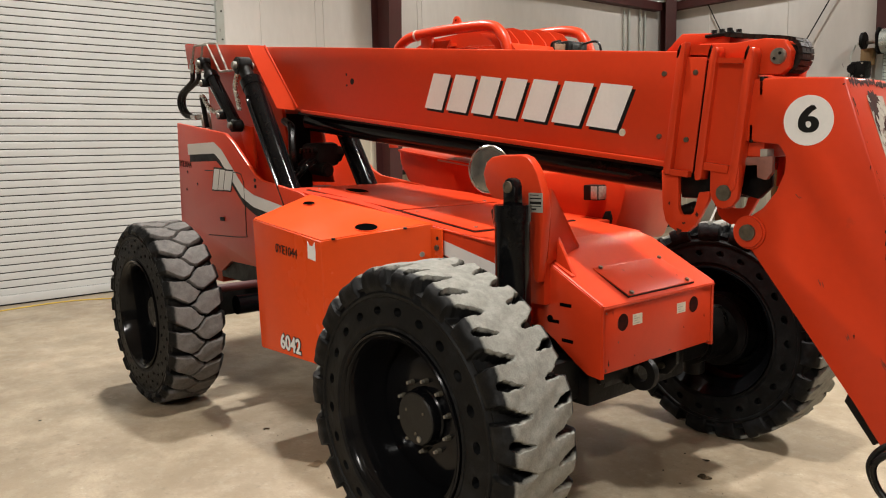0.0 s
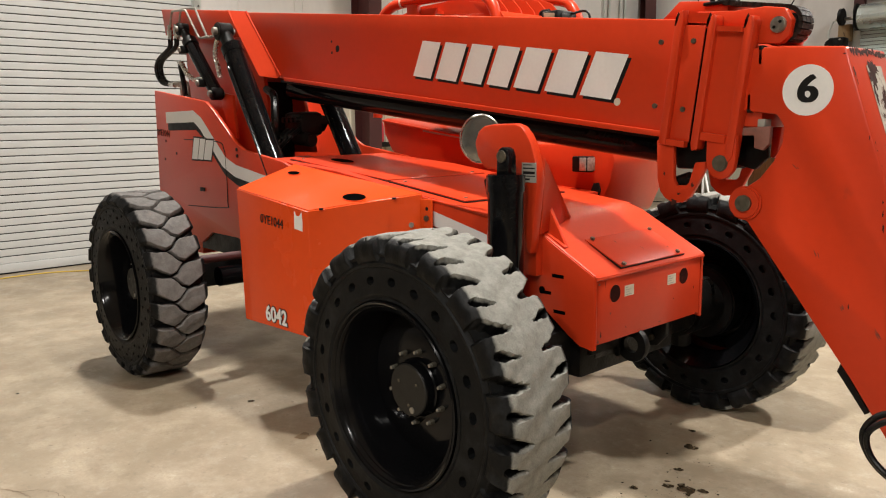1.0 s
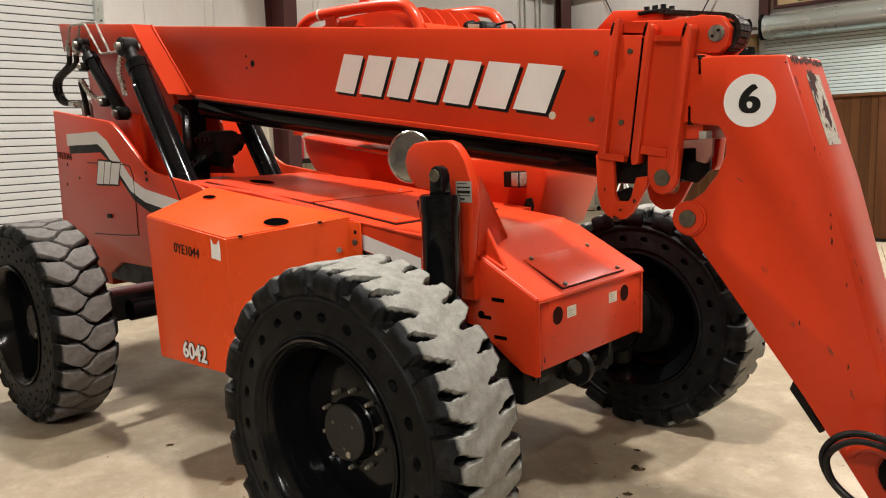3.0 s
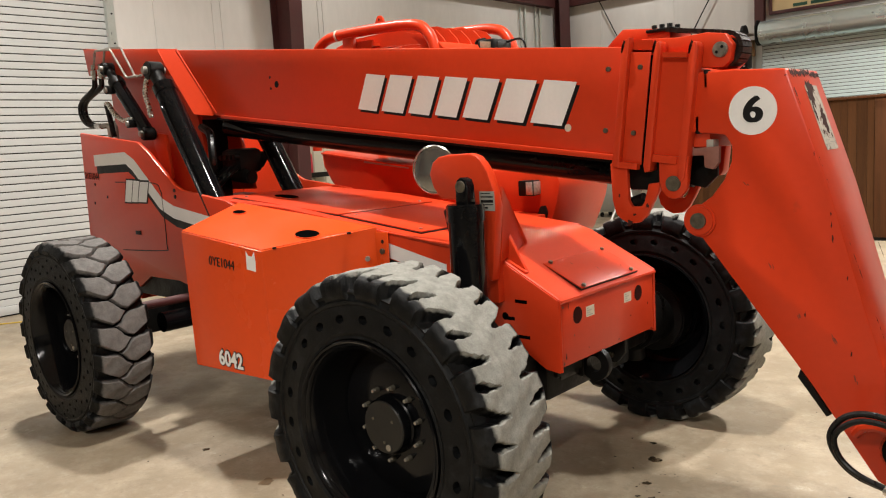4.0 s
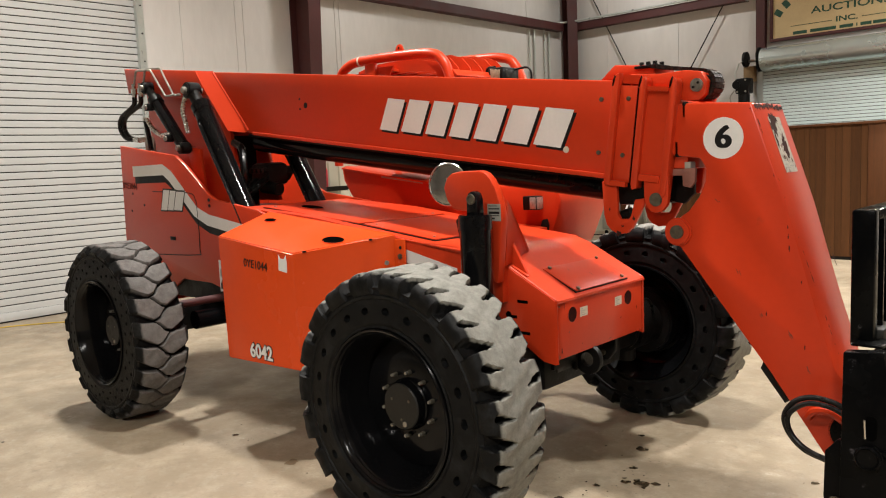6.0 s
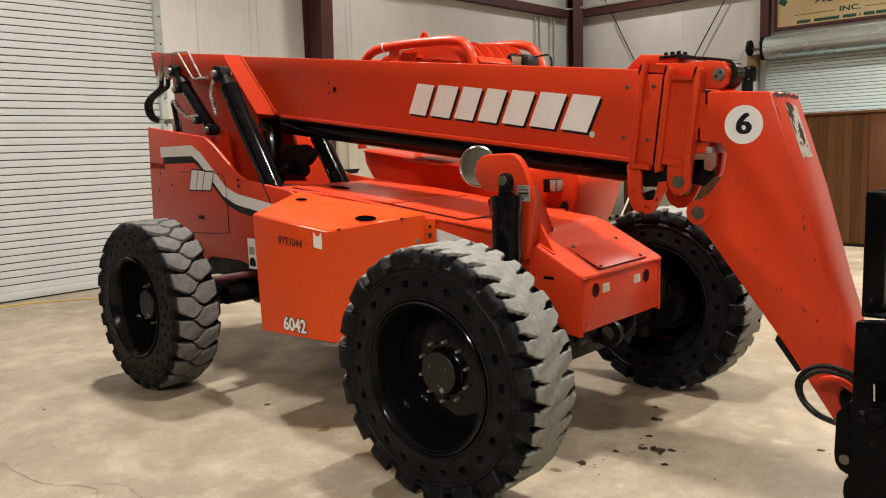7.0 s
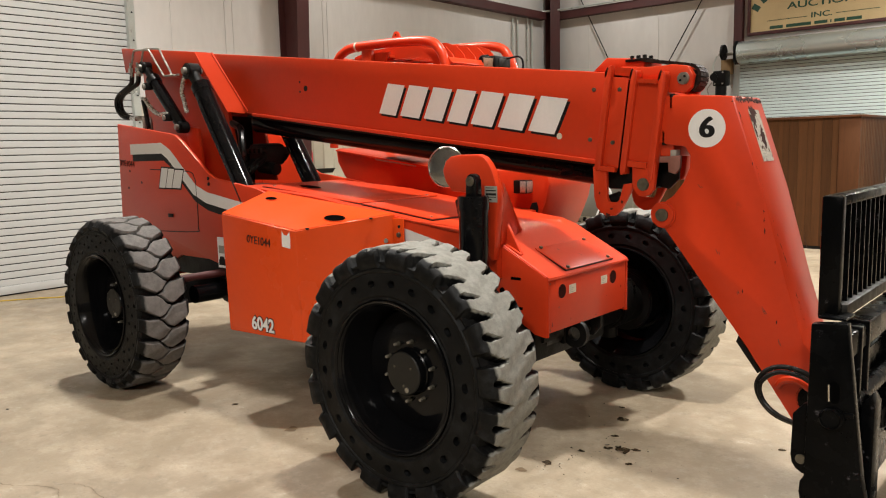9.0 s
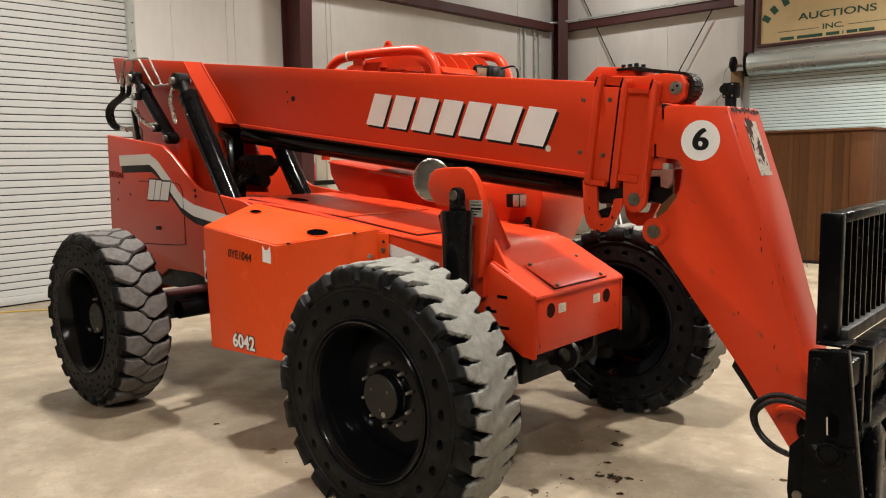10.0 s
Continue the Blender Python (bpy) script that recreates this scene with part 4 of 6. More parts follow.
for sx, sz, sl_ in ((0.345, 1.008, 0.034), (0.275, 0.923, 0.030), (0.355, 0.842, 0.034)):
    part("slot", box(sx - sl_, sx + sl_, -0.4345, -0.4325, sz - 0.008, sz + 0.008, 0.0008), M_VOID, TEL, "flat black face standing for a shaded slot")
part("slot_hole", rod((0.250, -0.4345, 0.931), (0.250, -0.4325, 0.931), 0.018, 14), M_VOID, TEL)
red("weld_bead", rod((-1.95, FY0 - 0.012, hz(-1.95) - 0.004), (0.06, FY0 - 0.012, hz(0.06) - 0.004), 0.007, 8), "glossy weld bead along the deck edge")
red("weld_rib", rod((0.545, -0.422, 0.70), (0.545, -0.422, 1.028), 0.0095, 8))

# sway cylinder tower with mirror
red("cylinder_tower", plate([(-0.03, 1.49), (-0.075, 1.545), (-0.095, 1.609), (-0.070, 1.664), (-0.034, 1.688), (0.03, 1.697), (0.165, 1.698), (0.205, 1.685), (0.235, 1.655), (0.264, 1.611), (0.295, 1.523), (0.305, 1.45), (0.270, 1.16), (0.262, 1.11), (0.236, 1.118), (0.165, 1.448), (0.12, 1.482)], -0.53, -0.475, 0.012), "red-orange upright tower plate")
red("tower_brace", slab([(0.292, -0.475, 1.545), (0.268, -0.475, 1.20), (0.150, -0.13, 1.213), (0.185, -0.16, 1.245)], 0.02), "sloping red-orange tower brace")
red("gusset", plate([(0.180, 1.412), (0.196, 1.40), (0.352, 1.135), (0.345, 1.122), (0.18, 1.20)], -0.385, -0.362, 0.003), "triangular gusset")
red("gusset_foot", box(-0.10, 0.10, -0.012, 0.012, -0.008, 0.008, 0.003)).matrix_basis = pose(0.265, -0.392, 1.178, 0, 26, 0)
red("tower_foot", box(0.16, 0.25, -0.475, -0.41, 1.0, 1.215, 0.006))
plq = red("data_plate", box(0.214, 0.300, -0.5335, -0.5315, 1.437, 1.525), "grey metal data plate", mat=M_GREY)
for k, (w, hgt) in enumerate(((0.04, 0.008), (0.07, 0.004), (0.07, 0.012), (0.07, 0.006), (0.055, 0.004))):
    z = (1.447, 1.463, 1.474, 1.497, 1.513)[k]
    part("print_line", box(0.222, 0.222 + w, -0.5340, -0.5336, z, z + hgt), M_INK, plq)

cyl = part("sway_cylinder", rod((0.236, -0.66, 0.72), (0.236, -0.66, 1.475), 0.080, 32, bevel=0.006), M_GLOSS, TEL, "black gloss hydraulic cylinder")
part("gland", rod((0.236, -0.66, 1.40), (0.236, -0.66, 1.480), 0.086, 32, bevel=0.006), M_GLOSS, cyl)
part("port_boss", rod((0.17, -0.66, 1.30), (0.17, -0.70, 1.46), 0.022, 12, bevel=0.004), M_GLOSS, cyl)
red("cylinder_clevis", plate([(0.204, 1.47), (0.206, 1.56), (0.217, 1.588), (0.240, 1.600), (0.263, 1.588), (0.274, 1.56), (0.276, 1.47)], -0.688, -0.632, 0.008), "black clevis", mat=M_GLOSS)
red("clevis_pin", lathe([(0.026, 0.0), (0.026, -0.008), (0.018, -0.010), (0.016, -0.006), (0.006, -0.006)], 20), mat=M_PIN).matrix_basis = pose(0.242, -0.69, 1.558)
mir = part("mirror", lathe([(0.112, 0.006), (0.119, 0.003), (0.121, -0.004), (0.117, -0.009), (0.112, -0.009), (0.109, -0.005)], 40, closed=True), M_CHROME, TEL, "round convex mirror in a bright rim", at=pose(-0.13, -0.45, 1.626, 0, 0, 16))
dome = [(0.1105 * math.sin(q), -0.004 - 0.009 * (math.cos(q) - math.cos(1.3)) / (1 - math.cos(1.3))) for q in [1.3 - 0.13 * k for k in range(10)]]
part("mirror_glass", lathe([(r / math.sin(1.3), h) for r, h in dome], 40), M_MIRROR, mir, "convex mirror face")
part("mirror_arm", rod((0.0, 0.012, 0.0), (0.16, -0.02, 0.0), 0.014, 10), M_DARK, mir)
red("mirror_clamp", rod((-0.085, -0.50, 1.615), (-0.075, -0.50, 1.665), 0.018, 10), mat=M_CHROME)

# side tank box
BXY = -0.961
pts_lo = [(-1.69, BXY, 0.535), (-0.895, BXY, 0.563), (-0.50, -0.50, 0.60), (-1.70, -0.50, 0.55)]
pts_hi = [(-1.716, BXY, 1.340), (-0.918, BXY, 1.262), (-0.52, -0.50, 1.345), (-1.80, -0.50, 1.465)]
bm = loft([pts_lo, pts_hi])
bmesh.ops.recalc_face_normals(bm, faces=bm.faces)
bmesh.ops.bevel(bm, geom=list(bm.edges), offset=0.007, segments=3, affect="EDGES")
part("side_tank", bm, M_BOX, TEL, "bright orange steel side box with bevelled top", 62)
flange = red("tank_flange", box(-0.56, -0.44, -0.512, -0.500, 1.02, 1.315, 0.003), "thin orange mounting flange", mat=M_BOX)
for fx, fz in ((-0.475, 1.215), (-0.475, 1.10)):
    part("flange_bolt", rod((fx, -0.524, fz), (fx, -0.511, fz), 0.016, 6), M_PIN, flange)
part("flange_hole", rod((-0.475, -0.5135, 1.265), (-0.475, -0.5115, 1.265), 0.011, 10), M_INK, flange)
lettering("model_number", "6042", 0.122, M_INK, TEL, on_side(-1.300, BXY - 0.0025, 0.622, 0), bold=0.009, label="black outline of the number")
lettering("model_number", "6042", 0.122, M_WHITE, TEL, on_side(-1.300, BXY - 0.005, 0.622, 0), bold=0.003, label="white number")
lettering("stock_number", "0YE1044", 0.075, M_INK, TEL, on_side(-1.30, BXY - 0.004, 1.172, -4), label="black stencilled number", squeeze=0.95)
part("worn_sticker", plate([(-1.055, 1.155), (-0.972, 1.145), (-0.968, 1.20), (-0.975, 1.25), (-1.0, 1.225), (-1.03, 1.228), (-1.05, 1.252)], BXY - 0.0035, BXY - 0.0025), M_WHITE, TEL, "torn white sticker")


def on_tank_top(x, f):
    """A point on the sloping top of the tank; f runs from the outer edge to the frame."""
    z0 = 1.340 + (x + 1.716) / 0.798 * (1.262 - 1.340)
    z1 = 1.465 + (x + 1.80) / 1.28 * (1.345 - 1.465)
    return (x, BXY + f * (-BXY - 0.50), z0 + f * (z1 - z0))


roll_top = math.degrees(math.atan2(0.115, 0.461))
for hx, f, rx, ry in ((-1.60, 0.72, 0.055, 0.028), (-0.83, 0.52, 0.085, 0.05)):
    x, y, z = on_tank_top(hx, f)
    oval_recess("filler_hole", x, y, z + 0.004, rx, ry, tilt=5.2, roll=roll_top, mat=M_BOX)
for hx, f in ((-0.86, 0.10), (-0.60, 0.72)):
    x, y, z = on_tank_top(hx, f)
    red("tank_bolt", rod((x, y, z - 0.003), (x, y, z + 0.007), 0.011, 8), mat=M_DARK)
red("tank_latch", rod((-0.545, -0.56, 1.18), (-0.53, -0.575, 1.18), 0.014, 8), mat=M_STEEL)

# stripe decal on the frame behind the front wheel
part("stripe_decal", plate([(-0.50, 1.262), (-0.06, 1.165), (-0.06, 1.095), (-0.53, 1.19)], FY0 - 0.0035, FY0 - 0.002), M_WHITE, TEL, "white stripe")
part("stripe_decal", plate([(-0.53, 1.186), (-0.06, 1.091), (-0.06, 1.04), (-0.56, 1.14)], FY0 - 0.0035, FY0 - 0.002), M_INK, TEL, "black stripe")

# rear body panels
RY = -0.52
rear_out = [(-3.99, 2.02), (-3.03, 1.90), (-2.90, 1.83), (-2.56, 1.585), (-2.46, 1.545), (-1.92, 1.475), (-1.78, 1.43), (-1.78, 0.80), (-2.30, 0.80), (-2.42, 0.86), (-2.62, 0.90), (-3.05, 0.90), (-3.25, 0.80), (-4.02, 0.84), (-4.03, 1.2)]
red("rear_panel", plate(rear_out, RY, RY + 0.03, 0.005), "red-orange rear side panel")
red("rear_panel", plate(rear_out, 0.52, 0.55, 0.005), "red-orange rear side panel")
red("counterweight", plate([(-4.03, 0.84), (-3.9, 0.7), (-3.3, 0.7), (-3.3, 1.5), (-3.97, 1.9)], RY + 0.03, 0.52, 0.01), "red-orange rear counterweight")
red("engine_bay", plate([(-3.3, 0.75), (-2.1, 0.75), (-2.1, 1.40), (-3.3, 1.45)], RY + 0.03, 0.52), "dark machinery between the rear panels", mat=M_DARK)
red("boom_tower", plate([(-4.10, 1.50), (-2.62, 1.50), (-2.72, 1.80), (-2.86, 2.36), (-3.3, 2.44), (-4.16, 2.52)], -0.15, -0.12, 0.004), "red-orange boom pivot tower")
red("boom_tower", plate([(-4.02, 1.50), (-2.62, 1.50), (-2.72, 1.80), (-2.86, 2.30), (-3.3, 2.36), (-4.05, 2.30)], 0.17, 0.20, 0.004), "red-orange boom pivot tower")
red("tower_web", box(-2.95, -2.92, -0.12, 0.17, 1.45, 2.05), mat=M_DARK)
red("valve_block", plate([(-2.62, 1.68), (-2.42, 1.66), (-2.36, 1.72), (-2.40, 1.78), (-2.60, 1.80)], 0.04, 0.14, 0.01), "dark hydraulic valve block", mat=M_DARK)
red("valve_block", rod((-2.50, -0.06, 1.62), (-2.28, -0.06, 1.60), 0.05, 14, bevel=0.01), mat=M_DARK)
red("valve_hose", tube([(-2.5, -0.22, 1.60), (-2.45, -0.26, 1.76), (-2.52, -0.22, 1.92), (-2.66, -0.2, 1.98)], 0.03, 8), mat=M_HOSE)
# curved stripe on the rear panel


def band(points, w, y, mat, name, label):
    bm = bmesh.new()
    a = [bm.verts.new((x, y, z)) for x, z in points]
    b = [bm.verts.new((x - dx * w, y, z - dz * w)) for (x, z), (dx, dz) in zip(points, [(0, 1), (0.05, 1), (0.55, 0.85), (0.65, 0.75), (0.55, 0.83), (0.25, 0.97), (0.12, 0.99), (0.12, 0.99)])]
    for i in range(len(points) - 1):
        bm.faces.new((a[i], a[i + 1], b[i + 1], b[i]))
    return part(name, bm, mat, TEL, label, None)


STR = [(-3.78, 1.835), (-3.24, 1.838), (-3.10, 1.775), (-2.88, 1.60), (-2.74, 1.49), (-2.58, 1.435), (-2.3, 1.395), (-1.95, 1.345)]
band([(x + 0.03, z - 0.05) for x, z in STR], 0.10, RY - 0.0015, M_INK, "stripe_decal", "black stripe edge")
band(STR, 0.09, RY - 0.003, M_WHITE, "stripe_decal", "white curved stripe")
for k, wid_ in enumerate((0.100, 0.090, 0.128)):
    x0 = -3.315 + (0.0, 0.111, 0.212)[k]
    sh, top_ = 0.062, (1.628, 1.622, 1.612)[k]
    part("logo_outline", plate([(x0 - 0.012, 1.452), (x0 + wid_ + 0.012, 1.448), (x0 + wid_ + 0.012 + sh, top_ + 0.008), (x0 - 0.012 + sh, top_ + 0.012)], RY - 0.0048, RY - 0.0042), M_INK, TEL)
    part("logo_block", plate([(x0, 1.463), (x0 + wid_, 1.460), (x0 + wid_ + sh, top_ - 0.004), (x0 + sh, top_)], RY - 0.0062, RY - 0.005), M_WHITE, TEL, "white slanted logo block")
for hx, hz_ in ((-2.555, 1.545), (-2.552, 1.500)):
    red("rivet_hole", rod((hx, RY - 0.006, hz_), (hx, RY, hz_), 0.013, 10), mat=M_INK)
lettering("stock_number", "0YE1044", 0.075, M_INK, TEL, on_side(-3.86, RY - 0.002, 1.665, -4), label="black stencilled number")
# access door outline and latch
door_line = [(-3.45, 1.615), (-2.86, 1.60), (-2.76, 1.55), (-2.74, 1.46), (-2.745, 1.16), (-2.80, 1.11), (-3.45, 1.085)]
red("door_gap", tube([(x, RY - 0.001, z) for x, z in door_line], 0.004, 6, 4), "thin dark seam of the access door", mat=M_INK)
red("door_latch", box(-3.20, -3.12, RY - 0.008, RY, 1.215, 1.245, 0.003), "black paddle latch", mat=M_INK)
for hx, hz_ in ((-3.82, 1.60), (-3.86, 1.45), (-3.62, 1.50)):
    red("rivet_hole", rod((hx, RY - 0.002, hz_), (hx, RY, hz_), 0.012, 8), mat=M_INK)
red("warning_decal", box(-2.483, -2.37, RY - 0.002, RY - 0.001, 0.845, 1.087), "white warning sticker with a black symbol", mat=M_WHITE)
red("decal_print", plate([(-2.47, 0.865), (-2.385, 0.865), (-2.385, 0.91), (-2.405, 0.935), (-2.45, 0.935), (-2.47, 0.90)], RY - 0.003, RY - 0.0022), mat=M_INK)
red("decal_print", box(-2.465, -2.39, RY - 0.003, RY - 0.0022, 0.96, 1.02), mat=M_GREY)

# ---- boom ----
BY0, BY1 = -0.228, 0.15


def zt(x):
    return 2.541 - 0.1226 * (x + 2.759)


def zb(x):
    return 2.033 - 0.1270 * (x + 2.32)


boom_pts = [(-4.22, zt(-4.22)), (0.83, zt(0.83)), (0.80, zb(0.80)), (-2.32, zb(-2.32)), (-2.55, 2.07), (-2.75, 2.20), (-2.95, 2.34), (-4.18, 2.50)]
BOOM = part("boom", plate(boom_pts, BY0, BY1, 0.008), M_RED, TEL, "red-orange rectangular main boom")
for y0, y1 in ((BY0 - 0.02, BY0), (BY1, BY1 + 0.02)):
    part("bottom_flange", plate([(-2.32, zb(-2.32) + 0.012), (0.78, zb(0.78) + 0.012), (0.78, zb(0.78) - 0.012), (-2.32, zb(-2.32) - 0.012)], y0, y1, 0.003), M_RED, BOOM)
# proud bent plate at the rear of the boom
bm = bmesh.new()
yo = BY0 - 0.095
yi = BY0 - 0.004
A = [(-2.98, zt(-2.98) + 0.006, yo), (-2.85, zt(-2.85) + 0.006, yi), (-2.455, 2.130, yi), (-2.395, 2.062, yi), (-2.425, 2.046, yi - 0.012), (-2.535, 2.066, yo)]
front = [bm.verts.new((x, y, z)) for x, z, y in A]
bm.faces.new((front[0], front[1], front[2], front[5]))
bm.faces.new((front[5], front[2], front[4]))
bm.faces.new((front[2], front[3], front[4]))
# Ridge added on the crease so that it catches a highlight.
part("weld_bead", tube([(x, y - 0.002, z) for x, z, y in A[1:4]], 0.007, 8), M_RED, BOOM)
part("bent_stiffener", bm, M_RED, BOOM, "bent red-orange stiffener plate", 50)
part("rear_cheek", plate([(-4.20, zt(-4.2) + 0.004), (-2.96, zt(-2.96) + 0.004), (-2.80, 2.36), (-3.02, 2.38), (-3.40, 2.42), (-3.9, 2.47), (-4.15, 2.5)], yo, yo + 0.02, 0.003), M_RED, BOOM, "red-orange rear cheek plate")
part("cheek_top", plate([(-4.20, zt(-4.2) + 0.006), (-2.96, zt(-2.96) + 0.006), (-2.96, zt(-2.96) - 0.014), (-4.20, zt(-4.2) - 0.014)], yo + 0.02, BY0), M_RED, BOOM)
# Black discs stand for the shade inside the drilled holes.
part("lift_hole", rod((-1.665, BY0 - 0.0015, 2.19), (-1.665, BY0, 2.19), 0.021, 18), M_INK, BOOM, "dark disc standing for a shaded round hole")
for dz in (0.04, -0.03):
    part("small_hole", rod((-1.73, BY0 - 0.0015, 2.20 + dz), (-1.73, BY0, 2.20 + dz), 0.009, 8), M_INK, BOOM)

# wordmark as slanted blocks with a dark drop edge
LET0, LET1 = -0.87, 0.545
wgt = [1.0, 1.08, 1.0, 0.98, 1.05, 1.12, 1.12]
u = LET0
unit = (LET1 - LET0) / sum(wgt)
for w in wgt:
    wx = w * unit
    zl = 1.985 - 0.128 * (u + wx / 2 + 0.2)
    h, sh, sk = 0.094, 0.045, -0.127 * wx / 2
    quad = [(u - sh + 0.012, zl - h - sk), (u - sh + wx - 0.03, zl - h + sk), (u + sh + wx - 0.03, zl + h + sk), (u + sh + 0.012, zl + h - sk)]
    part("logo_shadow", plate([(x + 0.014, z - 0.016) for x, z in quad], BY0 - 0.0022, BY0 - 0.0012), M_INK, BOOM, "black drop edge")
    part("logo_block", plate(quad, BY0 - 0.0042, BY0 - 0.0028), M_WHITE, BOOM, "off-white slanted logo block")
    u += wx
part("logo_dot", rod((0.503, BY0 - 0.003, 1.785), (0.503, BY0, 1.785), 0.017, 16), M_CREAM, BOOM)

# black ram under the boom
part("boom_ram", rod((-2.5, -0.06, zb(-2.5) - 0.085), (0.78, -0.06, zb(0.78) - 0.07), 0.072, 28), M_GLOSS, BOOM, "black hydraulic ram under the boom")
part("ram_rod", rod((0.7, -0.06, zb(0.7) - 0.07), (1.02, -0.06, zb(1.02) - 0.07), 0.04, 20), M_DARK, BOOM)
part("under_tray", plate([(-2.45, zb(-2.45) - 0.014), (0.74, zb(0.74) - 0.014), (0.74, zb(0.74) - 0.03), (-2.45, zb(-2.45) - 0.03)], BY0 + 0.03, BY1 - 0.03), M_DARK, BOOM, "dark underside tray")

# boom head: end collar of the main boom
S = -0.127


def slant(pts, x0, z0):
    """Turns (along, up) in the boom's own slope into (x, z)."""
    c, s = math.cos(math.atan(S)), math.sin(math.atan(S))
    return [(x0 + a * c - b * s, z0 + a * s + b * c) for a, b in pts]


HX, HZ = 0.745, 1.625  # lower rear corner of the head
for y0, y1 in ((BY0 - 0.045, BY0), (BY1, BY1 + 0.045)):
    part("end_collar", plate(slant([(0.0, -0.02), (0.0, 0.50), (0.035, 0.52), (0.035, -0.02)], HX, HZ), y0, y1, 0.006), M_RED, BOOM, "raised red-orange end collar")
    part("wear_plate", plate(slant([(0.035, 0.0), (0.035, 0.46), (0.125, 0.46), (0.125, 0.0)], HX, HZ), y0 + 0.025, y1, 0.003), M_RED, BOOM)
    part("collar_lip", plate(slant([(0.035, -0.02), (0.035, 0.005), (0.12, 0.005), (0.12, -0.02)], HX, HZ), y0 + 0.002, y1), M_RED, BOOM)
for a, b in ((-0.075, 0.39), (-0.065, 0.13), (0.085, 0.40), (0.08, 0.13)):
    (x, z), = slant([(a, b)], HX, HZ)
    part("collar_bolt", rod((x, BY0 - 0.028 if a > 0 else BY0 - 0.010, z), (x, BY0 + 0.002, z), 0.011, 8), M_PIN, BOOM)
# Solid black strip stands for the shade in the gap between sections.
part("wear_gap", plate(slant([(0.118, -0.02), (0.118, 0.45), (0.14, 0.45), (0.14, -0.02)], HX, HZ), BY0 - 0.015, BY0 + 0.03), M_VOID, BOOM, "black strip standing for the shaded gap between the boom sections")
part("collar_top", plate(slant([(0.0, 0.47), (0.0, 0.51), (0.12, 0.51), (0.12, 0.47)], HX, HZ), BY0, BY1), M_RED, BOOM)
# paint rubbed off the tops of the collars
for a0, yy in ((0.0, BY0 - 0.0456), (0.135, BY0 - 0.0356), (0.29, BY0 - 0.0356)):
    for q in range(3):
        up = 0.455 + 0.012 * q
        part("bare_edge", plate(slant([(a0 + 0.002, up), (a0 + 0.004 + 0.004 * q, up + 0.03), (a0 + 0.014 + 0.003 * q, up + 0.02), (a0 + 0.009, up - 0.012 * (q % 2))], HX, HZ), yy, yy + 0.0005), M_CHIP, BOOM, "bare dark metal edge")
# hanging hook plate
hook = [(0.728, 1.62), (0.735, 1.46), (0.750, 1.405), (0.775, 1.378), (0.812, 1.360), (0.860, 1.365), (0.893, 1.392), (0.918, 1.435), (0.952, 1.500), (0.954, 1.535), (0.907, 1.530), (0.884, 1.450), (0.872, 1.436), (0.826, 1.434), (0.812, 1.46), (0.808, 1.62)]
part("hook_plate", plate(hook, BY0 - 0.03, BY0 - 0.005, 0.004), M_RED, BOOM, "curved red-orange guard plate")
part("hook_plate", plate(hook, BY1 + 0.005, BY1 + 0.03, 0.004), M_RED, BOOM)
part("chain_anchor", box(0.86, 0.98, -0.16, -0.02, 2.155, 2.168, 0.003), M_DARK, BOOM, "dark chain anchor plate")
for q in range(3):
    for w in range(2):
        part("anchor_nut", rod((0.885 + 0.035 * q, -0.13 + 0.07 * w, 2.168), (0.885 + 0.035 * q, -0.13 + 0.07 * w, 2.186), 0.011, 6), M_DARK, BOOM)
part("ram_clevis", box(0.79, 0.99, BY0 + 0.02, 0.06, 1.50, 1.64, 0.012), M_DARK, BOOM, "dark greasy ram end")
part("hose_end", rod((0.80, -0.20, 1.44), (0.86, -0.20, 1.46), 0.03, 12), M_DARK, BOOM)

# inner boom section
IY0, IY1 = BY0 + 0.028, BY1 - 0.028
INNER = part("inner_boom", plate([(0.80, zt(0.80) - 0.03), (1.15, 1.962), (1.15, zb(1.15) + 0.075), (0.80, zb(0.80) + 0.05)], IY0, IY1, 0.006), M_RED, TEL, "red-orange inner boom section")
for y0, y1 in ((BY0 - 0.035, IY0), (IY1, BY1 + 0.035)):
    part("end_collar", plate(slant([(0.142, 0.0), (0.142, 0.475), (0.150, 0.498), (0.166, 0.503), (0.176, 0.48), (0.176, -0.02), (0.150, -0.03)], HX, HZ), y0, y1, 0.005), M_RED, INNER)
    part("end_collar", plate(slant([(0.294, 0.02), (0.294, 0.475), (0.302, 0.498), (0.318, 0.503), (0.329, 0.48), (0.329, -0.03), (0.318, -0.05), (0.300, -0.05)], HX, HZ), y0, y1, 0.005), M_RED, INNER)
    part("collar_web", plate(slant([(0.172, 0.02), (0.172, 0.44), (0.298, 0.44), (0.298, 0.02)], HX, HZ), y0 + 0.024, y1), M_RED, INNER)
    part("collar_lip", plate(slant([(0.185, 0.02), (0.185, 0.05), (0.29, 0.05), (0.29, 0.02)], HX, HZ), y0 - 0.004, y1), M_RED, INNER)
    part("collar_lip", plate(slant([(0.185, 0.44), (0.185, 0.46), (0.29, 0.46), (0.29, 0.44)], HX, HZ), y0 - 0.004, y1), M_RED, INNER)
for y0, y1, up in ((BY0 - 0.03, BY0 + 0.0, 0.0),):
    part("pin_ear", plate([(x, z + up) for x, z in ((0.955, 1.63), (0.955, 1.54), (0.962, 1.505), (0.985, 1.475), (1.018, 1.465), (1.05, 1.475), (1.073, 1.505), (1.08, 1.54), (1.08, 1.64))], y0, y1, 0.006), M_RED, INNER, "rounded pin ear")
